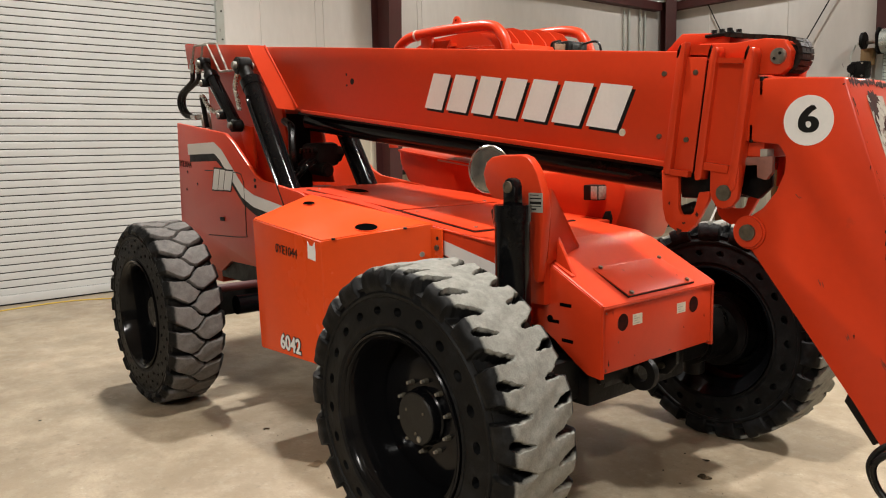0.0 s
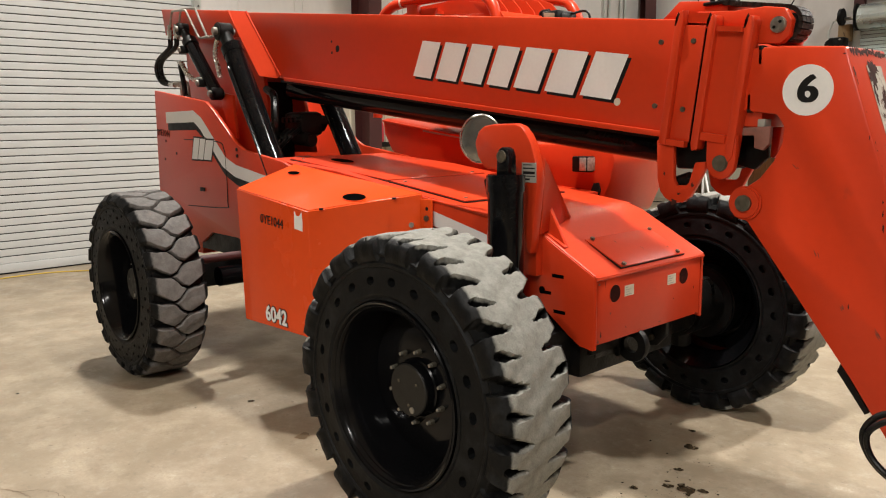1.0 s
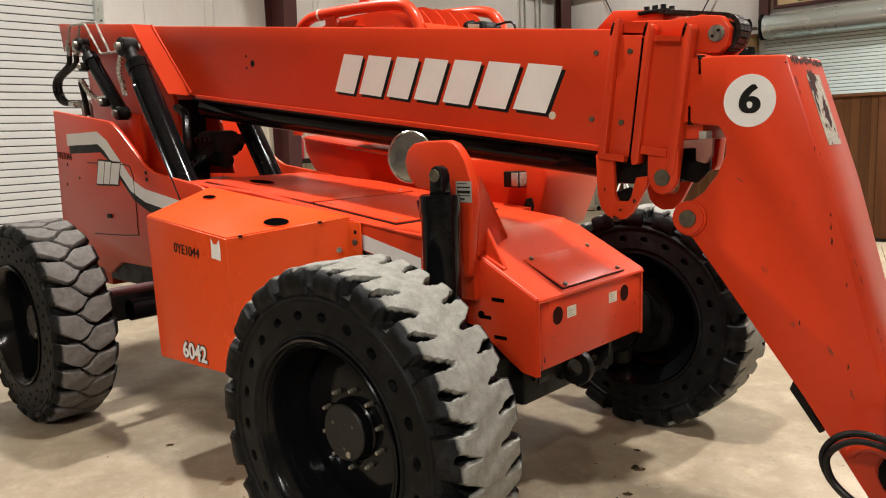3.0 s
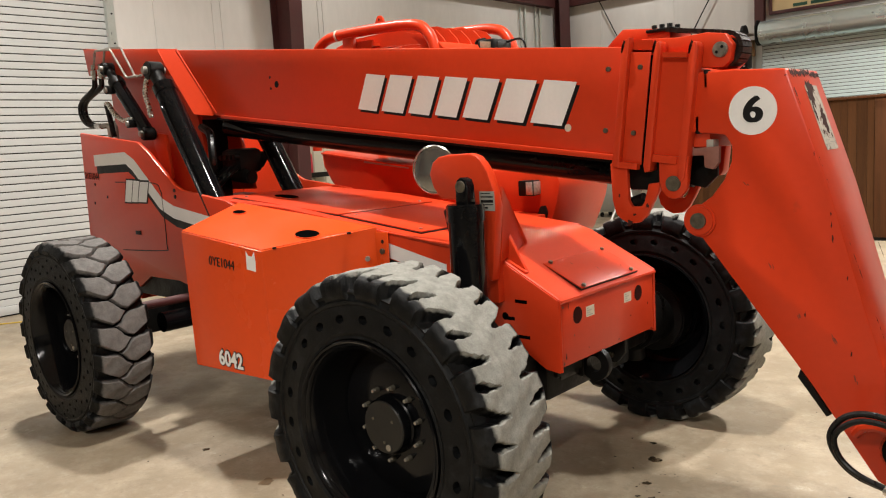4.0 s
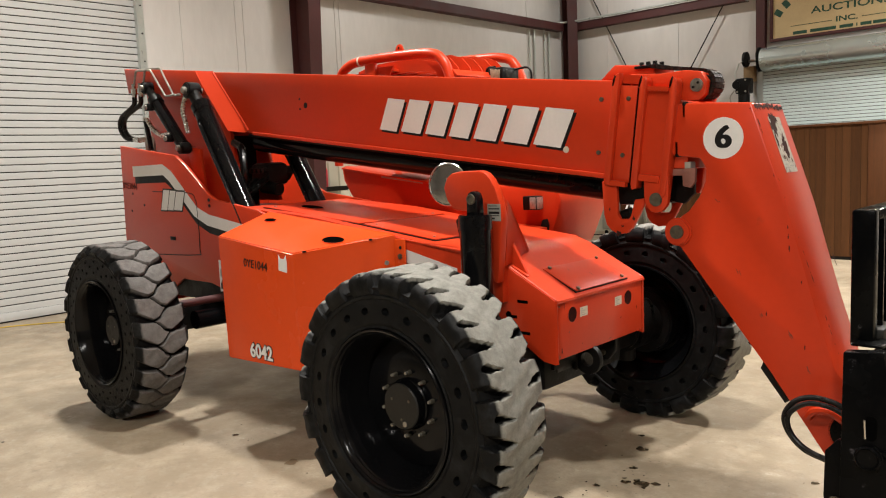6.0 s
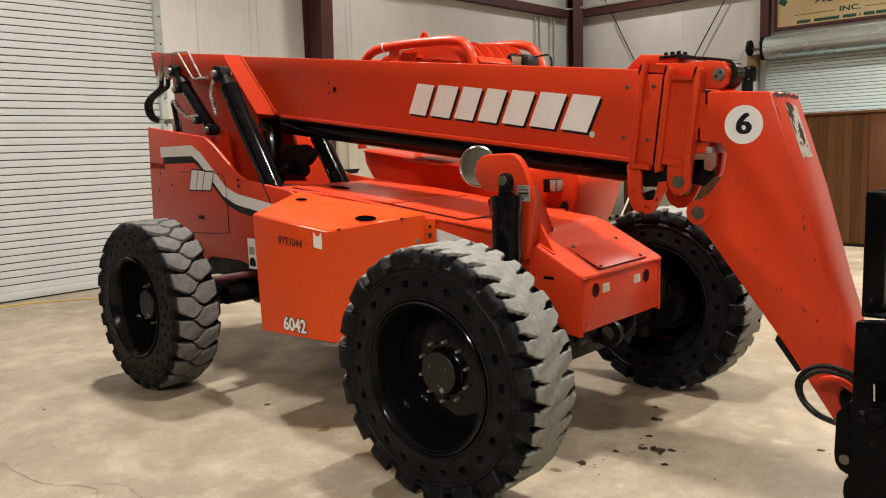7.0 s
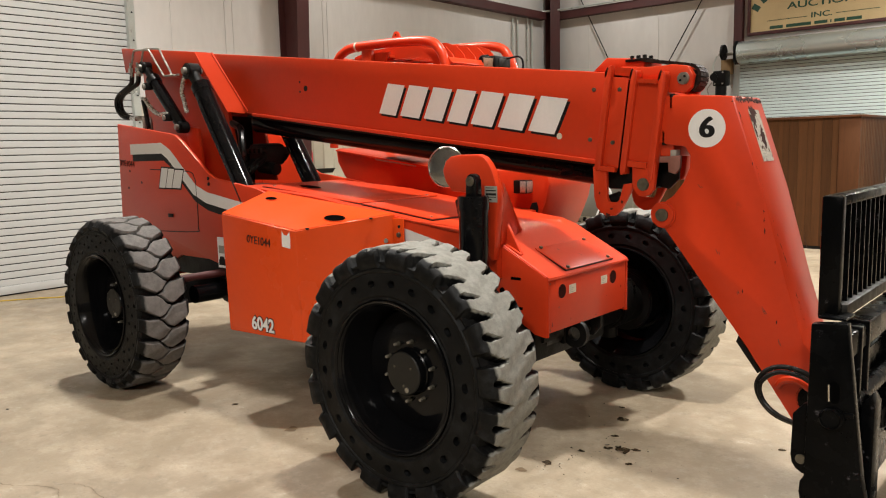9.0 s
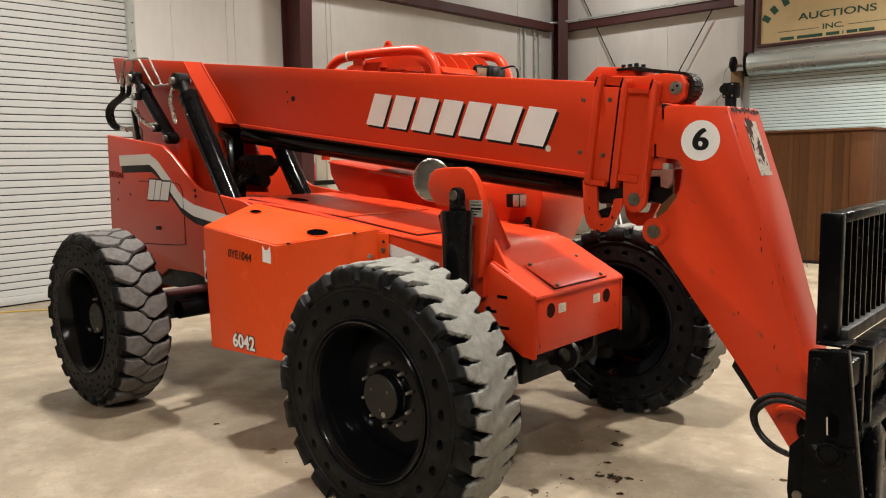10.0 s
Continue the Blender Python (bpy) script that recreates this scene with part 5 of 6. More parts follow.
part("tilt_link", plate([(1.0, 1.665), (1.19, 1.672), (1.188, 1.608), (1.165, 1.58), (1.128, 1.59), (1.126, 1.638), (1.0, 1.636)], -0.21, -0.185, 0.004), M_LINK, INNER, "dusty pinkish grey link bracket")
part("tilt_link", plate([(1.0, 1.66), (1.14, 1.665), (1.14, 1.55), (1.09, 1.50), (1.0, 1.52)], -0.12, -0.09, 0.004), M_DARK, INNER)
part("link_block", box(1.135, 1.165, -0.205, -0.15, 1.665, 1.70, 0.004), M_GREY, INNER)
part("hook_insert", box(0.83, 0.885, BY0 + 0.0, BY0 + 0.05, 1.438, 1.462, 0.004), M_DARK, BOOM, "dark rubber stop in the hook")
part("head_pin", rod((1.018, BY0 - 0.04, 1.53), (1.018, BY0 + 0.03, 1.53), 0.032, 20, bevel=0.004), M_PIN, INNER, "dull steel pin")
for k, (a, b) in enumerate(((0.36, 0.36), (0.345, 0.18), (0.18, 0.33))):
    (x, z), = slant([(a, b)], HX, HZ)
    part("wear_pad", box(x - 0.009, x + 0.009, BY0 - 0.002, BY0 + 0.03, z - 0.036, z + 0.036, 0.004), M_DARK, INNER, "dark wear pad")
# chain and sheave over the head
part("sheave_arm", plate([(0.83, 2.10), (0.86, 2.13), (1.02, 2.115), (1.14, 2.118), (1.215, 2.105), (1.245, 2.06), (1.235, 2.0), (1.205, 1.975), (1.10, 1.985), (1.10, 2.035), (0.90, 2.05)], -0.20, -0.16, 0.006), M_RED, INNER, "red-orange sheave arm")
part("sheave_arm", plate([(0.83, 2.10), (0.86, 2.13), (1.02, 2.115), (1.14, 2.118), (1.215, 2.105), (1.245, 2.06), (1.235, 2.0), (1.205, 1.975), (1.10, 1.985), (1.10, 2.035), (0.90, 2.05)], -0.065, -0.03, 0.006), M_RED, INNER)
part("sheave", rod((1.205, -0.16, 2.045), (1.205, -0.06, 2.045), 0.047, 24), M_DARK, INNER)
part("sheave_pin", rod((1.198, -0.215, 2.045), (1.198, -0.02, 2.045), 0.030, 20, bevel=0.004), M_STEEL, INNER, "dull steel pin")
for q in (-1, 1):
    part("pin_bolt", rod((1.198 + 0.011 * q, -0.219, 2.045 + 0.009 * q), (1.198 + 0.011 * q, -0.214, 2.045 + 0.009 * q), 0.006, 8), M_DARK, INNER)
part("head_mount", plate([(0.66, 2.125), (0.74, 2.19), (0.96, 2.165), (0.96, 2.10), (0.85, 2.10)], -0.14, 0.06, 0.006), M_RED, INNER)
for lane in (-0.150, -0.118, -0.086):
    path = [Vector((0.95 + 0.026 * i, lane, 2.158 - 0.0045 * i)) for i in range(10)]
    for i in range(9):
        a = radians(80 - i * 20)
        path.append(Vector((1.205 + 0.058 * math.cos(a), lane, 2.050 + 0.062 * math.sin(a))))
    bm = bmesh.new()
    for a, b in zip(path, path[1:]):
        d = (b - a)
        m = Matrix.Translation((a + b) / 2) @ d.to_track_quat("X", "Z").to_matrix().to_4x4() @ Matrix.Diagonal((d.length * 0.9, 0.03, 0.016, 1))
        bmesh.ops.create_cube(bm, size=1, matrix=m)
    part("leaf_chain", bm, M_CHAIN, INNER, "dark greasy leaf chain", None)

# gooseneck
GN = [(1.06, 1.968), (1.25, 1.962), (1.452, 1.945), (1.60, 1.505), (1.72, 1.075), (1.80, 0.82), (1.93, 0.66), (1.93, 0.50), (1.80, 0.42), (1.77, 0.435), (1.54, 0.765), (1.125, 1.302), (1.07, 1.335), (1.055, 1.375), (1.075, 1.42), (1.115, 1.44), (1.165, 1.475), (1.215, 1.54), (1.245, 1.61), (1.248, 1.67), (1.22, 1.715), (1.06, 1.735)]
NECK = part("gooseneck", plate(GN, BY0 - 0.002, BY1 - 0.02, 0.009), M_RED, TEL, "red-orange drooping boom nose with worn edges")
part("neck_liner", plate([(1.49, 0.80), (1.52, 0.76), (1.60, 0.64), (1.585, 0.63), (1.48, 0.77)], BY0 + 0.04, BY1 - 0.06), M_DARK, NECK)
part("pin_boss", rod((1.118, BY0 - 0.02, 1.378), (1.118, BY0, 1.378), 0.066, 28, bevel=0.008), M_RED, NECK)
part("neck_pin", rod((1.118, BY0 - 0.032, 1.378), (1.118, BY0 - 0.01, 1.378), 0.032, 16), M_PIN, NECK, "dull steel pin")
part("number_disc", rod((1.330, BY0 - 0.004, 1.80), (1.330, BY0 - 0.002, 1.80), 0.091, 40), M_WHITE, NECK, "round off-white number sticker")
for q in (-1, 0, 1):
    lettering("number", "6", 0.135, M_INK, NECK, on_side(1.332 + 0.0045 * q, BY0 - 0.0055, 1.800, 0) @ Matrix(((1, 0.10, 0, 0), (0, 1, 0, 0), (0, 0, 1, 0), (0, 0, 0, 1))), bold=0.002, depth=0.0006 + 0.0001 * q, label="black number", squeeze=1.10)
# worn sticker on the sloping front of the gooseneck
fa = math.degrees(math.atan2(1.945 - 1.505, 1.60 - 1.452))
frontface = pose(1.452 + 0.062, -0.03, 1.945 - 0.185, 0, fa, 0)
part("load_chart", box(-0.13, 0.13, -0.07, 0.07, 0.0012, 0.0025), M_CHART, NECK, "torn dirty white load chart sticker", at=frontface)
patch_rng = random.Random(21)


def chip(cx, cy, rx, ry, parent, at, z, mat=None, n=13, name="paint_chip"):
    """Ragged flat patch in the local x-y plane of a pose."""
    bm = bmesh.new()
    pts = []
    for k in range(n):
        f = 0.45 + 0.65 * patch_rng.random()
        pts.append((cx + rx * f * math.cos(k * math.tau / n), cy + ry * f * math.sin(k * math.tau / n), z))
    bm.faces.new([bm.verts.new(p) for p in pts])
    return part(name, bm, mat or M_CHIP, parent, "bare dark chip in the paint", None, at)


for cx, cy, rx, ry in ((-0.085, -0.040, 0.060, 0.034), (-0.12, -0.015, 0.035, 0.050), (-0.02, -0.055, 0.045, 0.014), (0.010, 0.015, 0.042, 0.034), (0.045, 0.020, 0.036, 0.020), (-0.03, 0.030, 0.022, 0.014), (0.06, -0.035, 0.016, 0.008), (0.075, 0.045, 0.014, 0.007)):
    chip(cx, cy, rx, ry, NECK, frontface, 0.0030, n=26)
for k in range(7):
    part("chart_print", box(0.075 + 0.008 * (k % 5) - 0.02 * (k > 4), 0.078 + 0.008 * (k % 5) - 0.02 * (k > 4), -0.055 + 0.05 * (k % 2), 0.0 + 0.055 * (k % 2), 0.0026, 0.0029), M_GREY, NECK, at=frontface)
for k in range(16):
    chip(-0.185 + 0.012 * patch_rng.random(), -0.17 + k * 0.0205, 0.010 + 0.014 * patch_rng.random(), 0.014, NECK, frontface, 0.0012, n=11)
for k in range(46):
    along = patch_rng.choice((-0.12, -0.02, 0.20, 0.27, 0.48, 0.56, 0.80)) + 0.05 * patch_rng.gauss(0, 1)
    big = patch_rng.random() ** 4
    chip(along, -0.190 + 0.005 * patch_rng.random() if k % 3 else 0.150, 0.003 + 0.040 * big, 0.002 + 0.008 * big, NECK, frontface, 0.0012, n=15)
edge = pose(1.66, BY0 - 0.0035, 1.30, 90, 0, 0)
for cx, cy, rx, ry in ((-0.14, -0.27, 0.003, 0.012), (0.02, -0.40, 0.003, 0.016), (-0.11, 0.33, 0.002, 0.010), (-0.045, 0.02, 0.004, 0.020), (-0.05, 0.07, 0.003, 0.014), (-0.052, 0.11, 0.003, 0.010), (0.005, -0.12, 0.003, 0.012), (-0.21, 0.62, 0.006, 0.003)):
    chip(cx, cy, rx, ry, NECK, edge, 0.0)
noseface = pose(0.5412, 0, 0, 90, 0, 90)
for cy_, cz_, rx, ry in ((-0.385, 0.99, 0.010, 0.008), (-0.39, 0.73, 0.008, 0.012), (-0.30, 0.845, 0.008, 0.007), (-0.37, 0.76, 0.006, 0.016), (0.10, 0.735, 0.012, 0.004), (0.40, 0.86, 0.005, 0.010), (0.22, 0.83, 0.006, 0.004), (-0.18, 0.76, 0.004, 0.005), (0.43, 0.72, 0.009, 0.006), (-0.34, 0.985, 0.004, 0.020)):
    chip(cy_, cz_, rx, ry, TEL, noseface, 0.0, M_SCUFF if rx > 0.007 else M_CHIP)
coverface = cov @ pose(0, 0, 0.0086)
for a, b, rx, ry in ((0.02, 0.02, 0.018, 0.003), (0.05, 0.2, 0.006, 0.005), (-0.06, -0.1, 0.012, 0.004)):
    chip(a, b, rx, ry, TEL, coverface, 0.0, M_SCUFF)
hookface = pose(0.84, BY0 - 0.0315, 1.42, 90, 0, 0)
for cx, cy, rx, ry in ((-0.02, -0.055, 0.018, 0.016), (0.06, 0.02, 0.008, 0.014), (-0.07, 0.06, 0.005, 0.012), (0.0, -0.02, 0.01, 0.006)):
    chip(cx, cy, rx, ry, BOOM, hookface, 0.0)

# carriage and fork backrest
CY0, CY1 = -0.74, 0.64
SIDE = [(1.972, 0.20), (1.956, 0.28), (1.945, 0.34), (1.948, 0.385), (1.962, 0.41), (1.966, 0.70), (1.970, 1.03), (2.098, 1.045), (2.17, 0.44), (2.22, 0.20)]
LOBE = [(1.99, 0.395), (1.942, 0.397), (1.915, 0.412), (1.900, 0.436), (1.895, 0.47), (1.899, 0.64), (1.94, 0.69), (1.99, 0.70)]
CARR = part("fork_carriage", plate(SIDE, CY0, CY0 + 0.05, 0.006), M_CARR, TEL, "black worn fork carriage")
part("side_plate", plate(SIDE, CY1 - 0.05, CY1, 0.006), M_CARR, CARR)
for y0 in (CY0 + 0.052, CY1 - 0.077):
    part("lobe_plate", plate(LOBE, y0, y0 + 0.025, 0.004), M_CARR, CARR)
part("fork_shaft", rod((2.068, CY0 - 0.02, 0.672), (2.068, CY1 + 0.02, 0.672), 0.04, 20), M_CARR, CARR)
part("shaft_collar", lathe([(0.042, 0.0), (0.043, -0.024), (0.037, -0.030), (0.032, -0.024), (0.02, -0.022)], 28), M_CARR, CARR, at=pose(2.058, CY0, 0.672))
part("collar_tab", box(2.09, 2.135, CY0 - 0.014, CY0, 0.684, 0.704, 0.004), M_CARR, CARR)
part("pin_slot", plate([(2.042 + 0.020 + 0.020 * math.cos(radians(q)), 0.772 + (0.024 if q <= 180 else -0.024) + 0.020 * math.sin(radians(q))) for q in range(0, 360, 20)], CY0 - 0.0012, CY0 + 0.001), M_VOID, CARR, "flat black face standing for a shaded slot")
part("lock_pin", rod((2.048, CY0 - 0.012, 0.738), (2.045, CY0 - 0.012, 0.803), 0.004, 8), M_CHROME, CARR, "bright lock pin")
part("cross_tube", box(1.95, 2.07, CY0 + 0.05, CY1 - 0.05, 0.36, 0.48, 0.01), M_CARR, CARR)
part("cross_tube", box(1.99, 2.09, CY0 + 0.05, CY1 - 0.05, 0.88, 0.98, 0.01), M_CARR, CARR)
# Added black panel stands for the shadow inside the carriage.
part("back_plate", box(2.0, 2.035, CY0 + 0.052, CY1 - 0.052, 0.12, 0.80, 0.004), M_CARR, CARR, "black panel standing for the shadowed carriage interior")
for y0 in (-0.52, -0.40, 0.30, 0.42):
    part("rib_plate", box(2.0, 2.10, y0, y0 + 0.03, 0.52, 0.99, 0.004), M_CARR, CARR)
part("tilt_pivot", rod((1.86, -0.24, 0.56), (1.86, 0.14, 0.56), 0.085, 24, bevel=0.01), M_CARR, CARR)
part("pivot_cap", rod((1.87, -0.262, 0.545), (1.87, -0.238, 0.545), 0.035, 16), M_STEEL, CARR)
part("pivot_lug", box(1.86, 2.0, -0.22, -0.16, 0.44, 0.66, 0.01), M_CARR, CARR)
part("pivot_lug", box(1.86, 2.0, 0.06, 0.12, 0.44, 0.66, 0.01), M_CARR, CARR)
part("stop_bolt", rod((1.936, CY0 + 0.06, 0.458), (1.936, CY0 + 0.044, 0.458), 0.020, 14), M_PIN, CARR)
rest = part("backrest", box(1.952, 2.03, -0.60, -0.545, 1.02, 1.515, 0.01), M_CARR, CARR, "black slatted load backrest")
part("stile_base", box(1.972, 2.075, -0.66, -0.53, 1.036, 1.046, 0.003), M_CARR, rest, "scuffed dark steel edge")
part("top_rail", box(1.952, 2.03, -0.545, 0.56, 1.475, 1.515, 0.008), M_CARR, rest)
part("far_stile", box(1.952, 2.03, 0.56, 0.615, 1.02, 1.515, 0.008), M_CARR, rest)
part("bottom_rail", box(1.98, 2.05, -0.545, 0.56, 1.03, 1.08, 0.006), M_CAP, rest, "dull olive-black rail")
for k in range(13):
    y = -0.47 + k * 0.08
    part("slat", box(1.962, 2.028, y, y + 0.010, 1.08, 1.475), M_CARR, rest)
for fy in (-0.42, 0.32):
    part("fork", plate([(2.10, 0.06), (2.10, 0.66), (2.13, 0.70), (2.15, 0.66), (2.15, 0.10), (3.28, 0.06), (3.28, 0.045), (2.12, 0.045)], fy - 0.06, fy + 0.06, 0.005), M_CARR, CARR, "black steel fork")
# hose loop at the nose
part("nose_hose", tube([(1.93, -0.42, 0.70), (1.86, -0.42, 0.738), (1.77, -0.42, 0.748), (1.70, -0.42, 0.716), (1.663, -0.42, 0.65), (1.685, -0.42, 0.58), (1.75, -0.43, 0.528), (1.86, -0.46, 0.512)], 0.0115, 10), M_HOSE, NECK, "black hydraulic hose loop")
part("nose_hose", tube([(1.93, -0.44, 0.68), (1.86, -0.44, 0.722), (1.775, -0.44, 0.730), (1.715, -0.44, 0.70), (1.682, -0.44, 0.65), (1.70, -0.44, 0.585), (1.76, -0.45, 0.540), (1.85, -0.48, 0.525)], 0.0105, 10), M_HOSE, NECK)
part("hose_fitting", rod((1.85, -0.475, 0.517), (1.91, -0.50, 0.515), 0.017, 8), M_CHROME, NECK, "plated hose fitting")
part("hose_guard", tube([(1.70, -0.25, 0.605), (1.73, -0.26, 0.64), (1.79, -0.26, 0.648), (1.86, -0.26, 0.61)], 0.018, 8), M_RED, NECK)
for sx, sz, ln, tilt in ((1.40, 1.20, 0.020, 70), (1.62, 0.95, 0.030, 60), (1.70, 0.80, 0.026, 75), (1.30, 1.52, 0.012, 40), (1.50, 1.02, 0.018, 65)):
    for q in range(3):
        chip(patch_rng.uniform(-0.01, 0.01), patch_rng.uniform(-0.008, 0.008), ln * patch_rng.uniform(0.4, 1.0), 0.0022, NECK, pose(sx, BY0 - 0.0035, sz, 90, 0, 0) @ pose(0, 0, 0, 0, 0, -tilt), 0.0, M_SCUFF, 11, "scuff")

# ---- lift rams at the rear ----
for y in (-0.42, 0.24):
    r = part("lift_ram", rod((-2.735, y, 2.27), (-2.02, y, 1.18), 0.075, 32), M_GLOSS, TEL, "black gloss lift ram")
    part("gland", rod((-2.745, y, 2.285), (-2.70, y, 2.217), 0.080, 32, bevel=0.006), M_GLOSS, r)
    part("ram_eye", rod((-2.86, y - 0.055, 2.40), (-2.86, y + 0.055, 2.40), 0.064, 28, bevel=0.008), M_DARK, r)
    part("ram_neck", rod((-2.86, y, 2.40), (-2.70, y, 2.22), 0.050, 18), M_DARK, r)
    part("pin", rod((-2.86, y - 0.085, 2.40), (-2.86, y + 0.085, 2.40), 0.028, 16, bevel=0.005), M_STEEL, r, "bright pin end")
    part("transfer_pipe", tube([(-2.63, y - 0.086, 2.16), (-2.60, y - 0.094, 2.08), (-2.30, y - 0.094, 1.63), (-2.10, y - 0.094, 1.32)], 0.010, 8), M_GLOSS, r, "black steel transfer pipe")
# compensating ram, pipes and hoses
slave = part("slave_ram", rod((-3.58, -0.36, 2.385), (-3.17, -0.36, 1.98), 0.052, 20), M_GLOSS, TEL, "black slave ram")
part("rod_end", rod((-3.70, -0.36, 2.50), (-3.56, -0.36, 2.365), 0.034, 14), M_DARK, slave)
part("gland", rod((-3.60, -0.36, 2.405), (-3.55, -0.36, 2.355), 0.060, 20, bevel=0.005), M_DARK, slave)
for ex, ez in ((-3.71, 2.505), (-3.16, 1.965)):
    part("ram_eye", rod((ex, -0.405, ez), (ex, -0.315, ez), 0.050, 20, bevel=0.006), M_DARK, slave)
    part("ram_pin", rod((ex, -0.43, ez), (ex, -0.30, ez), 0.024, 16, bevel=0.004), M_STEEL, slave, "dull pin end")
for px, pz in ((-3.60, 2.33), (-3.30, 2.05)):
    part("port_block", box(px - 0.035, px + 0.035, -0.44, -0.38, pz - 0.03, pz + 0.03, 0.006), M_DARK, slave)
    part("port_nut", rod((px, -0.455, pz), (px, -0.437, pz), 0.022, 6), M_STEEL, slave)
for o, yy in ((0.0, -0.36), (0.135, -0.34)):
    part("hydraulic_pipe", tube([(-3.965 + o, yy, 2.44), (-3.960 + o, yy, 2.53), (-3.925 + o, yy, 2.615), (-3.905 + o, yy, 2.655), (-3.87 + o, yy, 2.668), (-3.66 + o, yy, 2.650), (-3.62 + o, yy, 2.635), (-3.55 + o * 0.9, yy, 2.56), (-3.45 + o * 0.8, yy, 2.455), (-3.41 + o * 0.7, yy, 2.415), (-3.36 + o * 0.6, yy, 2.405), (-3.24 + o * 0.3, yy, 2.405)], 0.0095, 8, 5), M_STEEL, TEL, "bent steel hydraulic pipe")
    for fz, fr in ((2.46, 0.020), (2.50, 0.027), (2.545, 0.018)):
        part("hose_fitting", rod((-3.966 + o * 0.6, yy, fz - 0.02), (-3.962 + o * 0.6, yy, fz + 0.02), fr, 6 if fr > 0.025 else 12), M_CHROME, TEL, "plated hose fitting")
    part("hydraulic_hose", tube([(-3.965 + o * 0.6, yy, 2.45), (-3.985 + o * 0.6, yy, 2.385), (-4.06 + o * 0.4, yy - 0.01, 2.345), (-4.19 + o * 0.3, yy - 0.02, 2.295), (-4.255 + o * 0.3, yy - 0.02, 2.235), (-4.235 + o * 0.3, yy - 0.02, 2.155), (-4.14 + o * 0.3, yy - 0.02, 2.095), (-4.02 + o * 0.3, yy, 2.075)], 0.021, 12), M_HOSE, TEL, "black hydraulic hose loop")
    part("hose_fitting", rod((-4.04 + o * 0.3, yy, 2.078), (-3.93 + o * 0.3, yy, 2.068), 0.023, 12), M_CHROME, TEL, "plated hose fitting")
part("elbow_pipe", tube([(-3.93, -0.36, 2.068), (-3.86, -0.36, 2.075), (-3.81, -0.36, 2.055), (-3.80, -0.36, 1.99), (-3.80, -0.36, 1.93)], 0.017, 10), M_STEEL, TEL, "dull steel elbow pipe")
part("elbow_pipe", tube([(-3.88, -0.34, 2.065), (-3.78, -0.34, 2.085), (-3.73, -0.34, 2.05), (-3.725, -0.34, 1.99), (-3.725, -0.34, 1.93)], 0.017, 10), M_STEEL, TEL, "dull steel elbow pipe")
part("hydraulic_hose", tube([(-3.725, -0.36, 1.97), (-3.735, -0.37, 2.08), (-3.74, -0.38, 2.17), (-3.745, -0.385, 2.225)], 0.021, 10), M_HOSE, TEL)
part("braided_hose", tube([(-3.755, -0.385, 2.235), (-3.70, -0.39, 2.225), (-3.62, -0.40, 2.165), (-3.53, -0.40, 2.110), (-3.44, -0.40, 2.082), (-3.36, -0.40, 2.085), (-3.28, -0.40, 2.080)], 0.020, 10), M_BRAID, TEL, "braided steel hose")
part("braided_hose", tube([(-3.02, -0.38, 2.395), (-3.06, -0.385, 2.33), (-3.09, -0.385, 2.25), (-3.07, -0.38, 2.17), (-3.05, -0.375, 2.08)], 0.019, 10), M_BRAID, TEL, "braided steel hose")
part("hose_fitting", rod((-3.02, -0.38, 2.36), (-3.01, -0.38, 2.42), 0.026, 6), M_STEEL, TEL, "plated hose fitting")
part("tower_gusset", plate([(-3.22, 1.98), (-3.02, 1.95), (-2.98, 1.62), (-3.06, 1.60), (-3.20, 1.86)], -0.30, -0.275, 0.004), M_RED, TEL, "red-orange pivot gusset")
# dark pipework and blocks between the towers
part("valve_body", box(-2.62, -2.36, -0.10, 0.10, 1.63, 1.81, 0.04), M_DARK, TEL, "dark greasy hydraulic valve body")
for k in range(4):
    part("valve_cap", rod((-2.57 + 0.06 * k, -0.13, 1.75), (-2.57 + 0.06 * k, -0.09, 1.75), 0.020, 12), M_DARK, TEL)
    part("valve_hose", tube([(-2.57 + 0.075 * k, -0.13, 1.68), (-2.55 + 0.07 * k, -0.22, 1.62), (-2.62 + 0.06 * k, -0.26, 1.52), (-2.60 + 0.06 * k, -0.25, 1.42)], 0.018, 8), M_HOSE, TEL)

# ---- cab on the far side ----
low2 = [(-2.10, 1.12), (-2.22, 1.40), (-2.36, 1.50), (-2.45, 1.63), (-2.47, 1.76), (-1.3, 1.60), (-0.9, 1.57), (-0.30, 1.57), (-0.21, 1.54), (-0.19, 1.47), (-0.22, 1.345), (-0.265, 1.24), (-0.32, 1.12)]
CAB = part("cab_body", plate(low2, 0.72, 1.32, 0.03), M_RED, TEL, "rounded red-orange lower cab body")
part("cab_ledge", plate([(-2.44, 1.745), (-1.24, 1.585), (-1.24, 1.57), (-2.44, 1.73)], 0.70, 0.73, 0.004), M_RED, CAB)
part("warning_strip", plate([(-1.95, 1.672), (-1.48, 1.615), (-1.48, 1.592), (-1.95, 1.648)], 0.714, 0.719), M_GREY, CAB, "grey printed strip")
part("deck_skirt", plate([(-2.3, 1.30), (-2.3, 1.42), (-0.3, 1.28), (-0.3, 1.16)], 0.50, 0.73), M_RED, CAB)
lampc = part("head_lamp", box(-0.45, -0.335, 0.64, 0.72, 1.40, 1.495, 0.008), M_DARK, CAB, "square work lamp in a black case")
part("lamp_lens", box(-0.385, -0.338, 0.632, 0.641, 1.407, 1.488, 0.003), M_LENS, lampc, "clear ribbed lens")
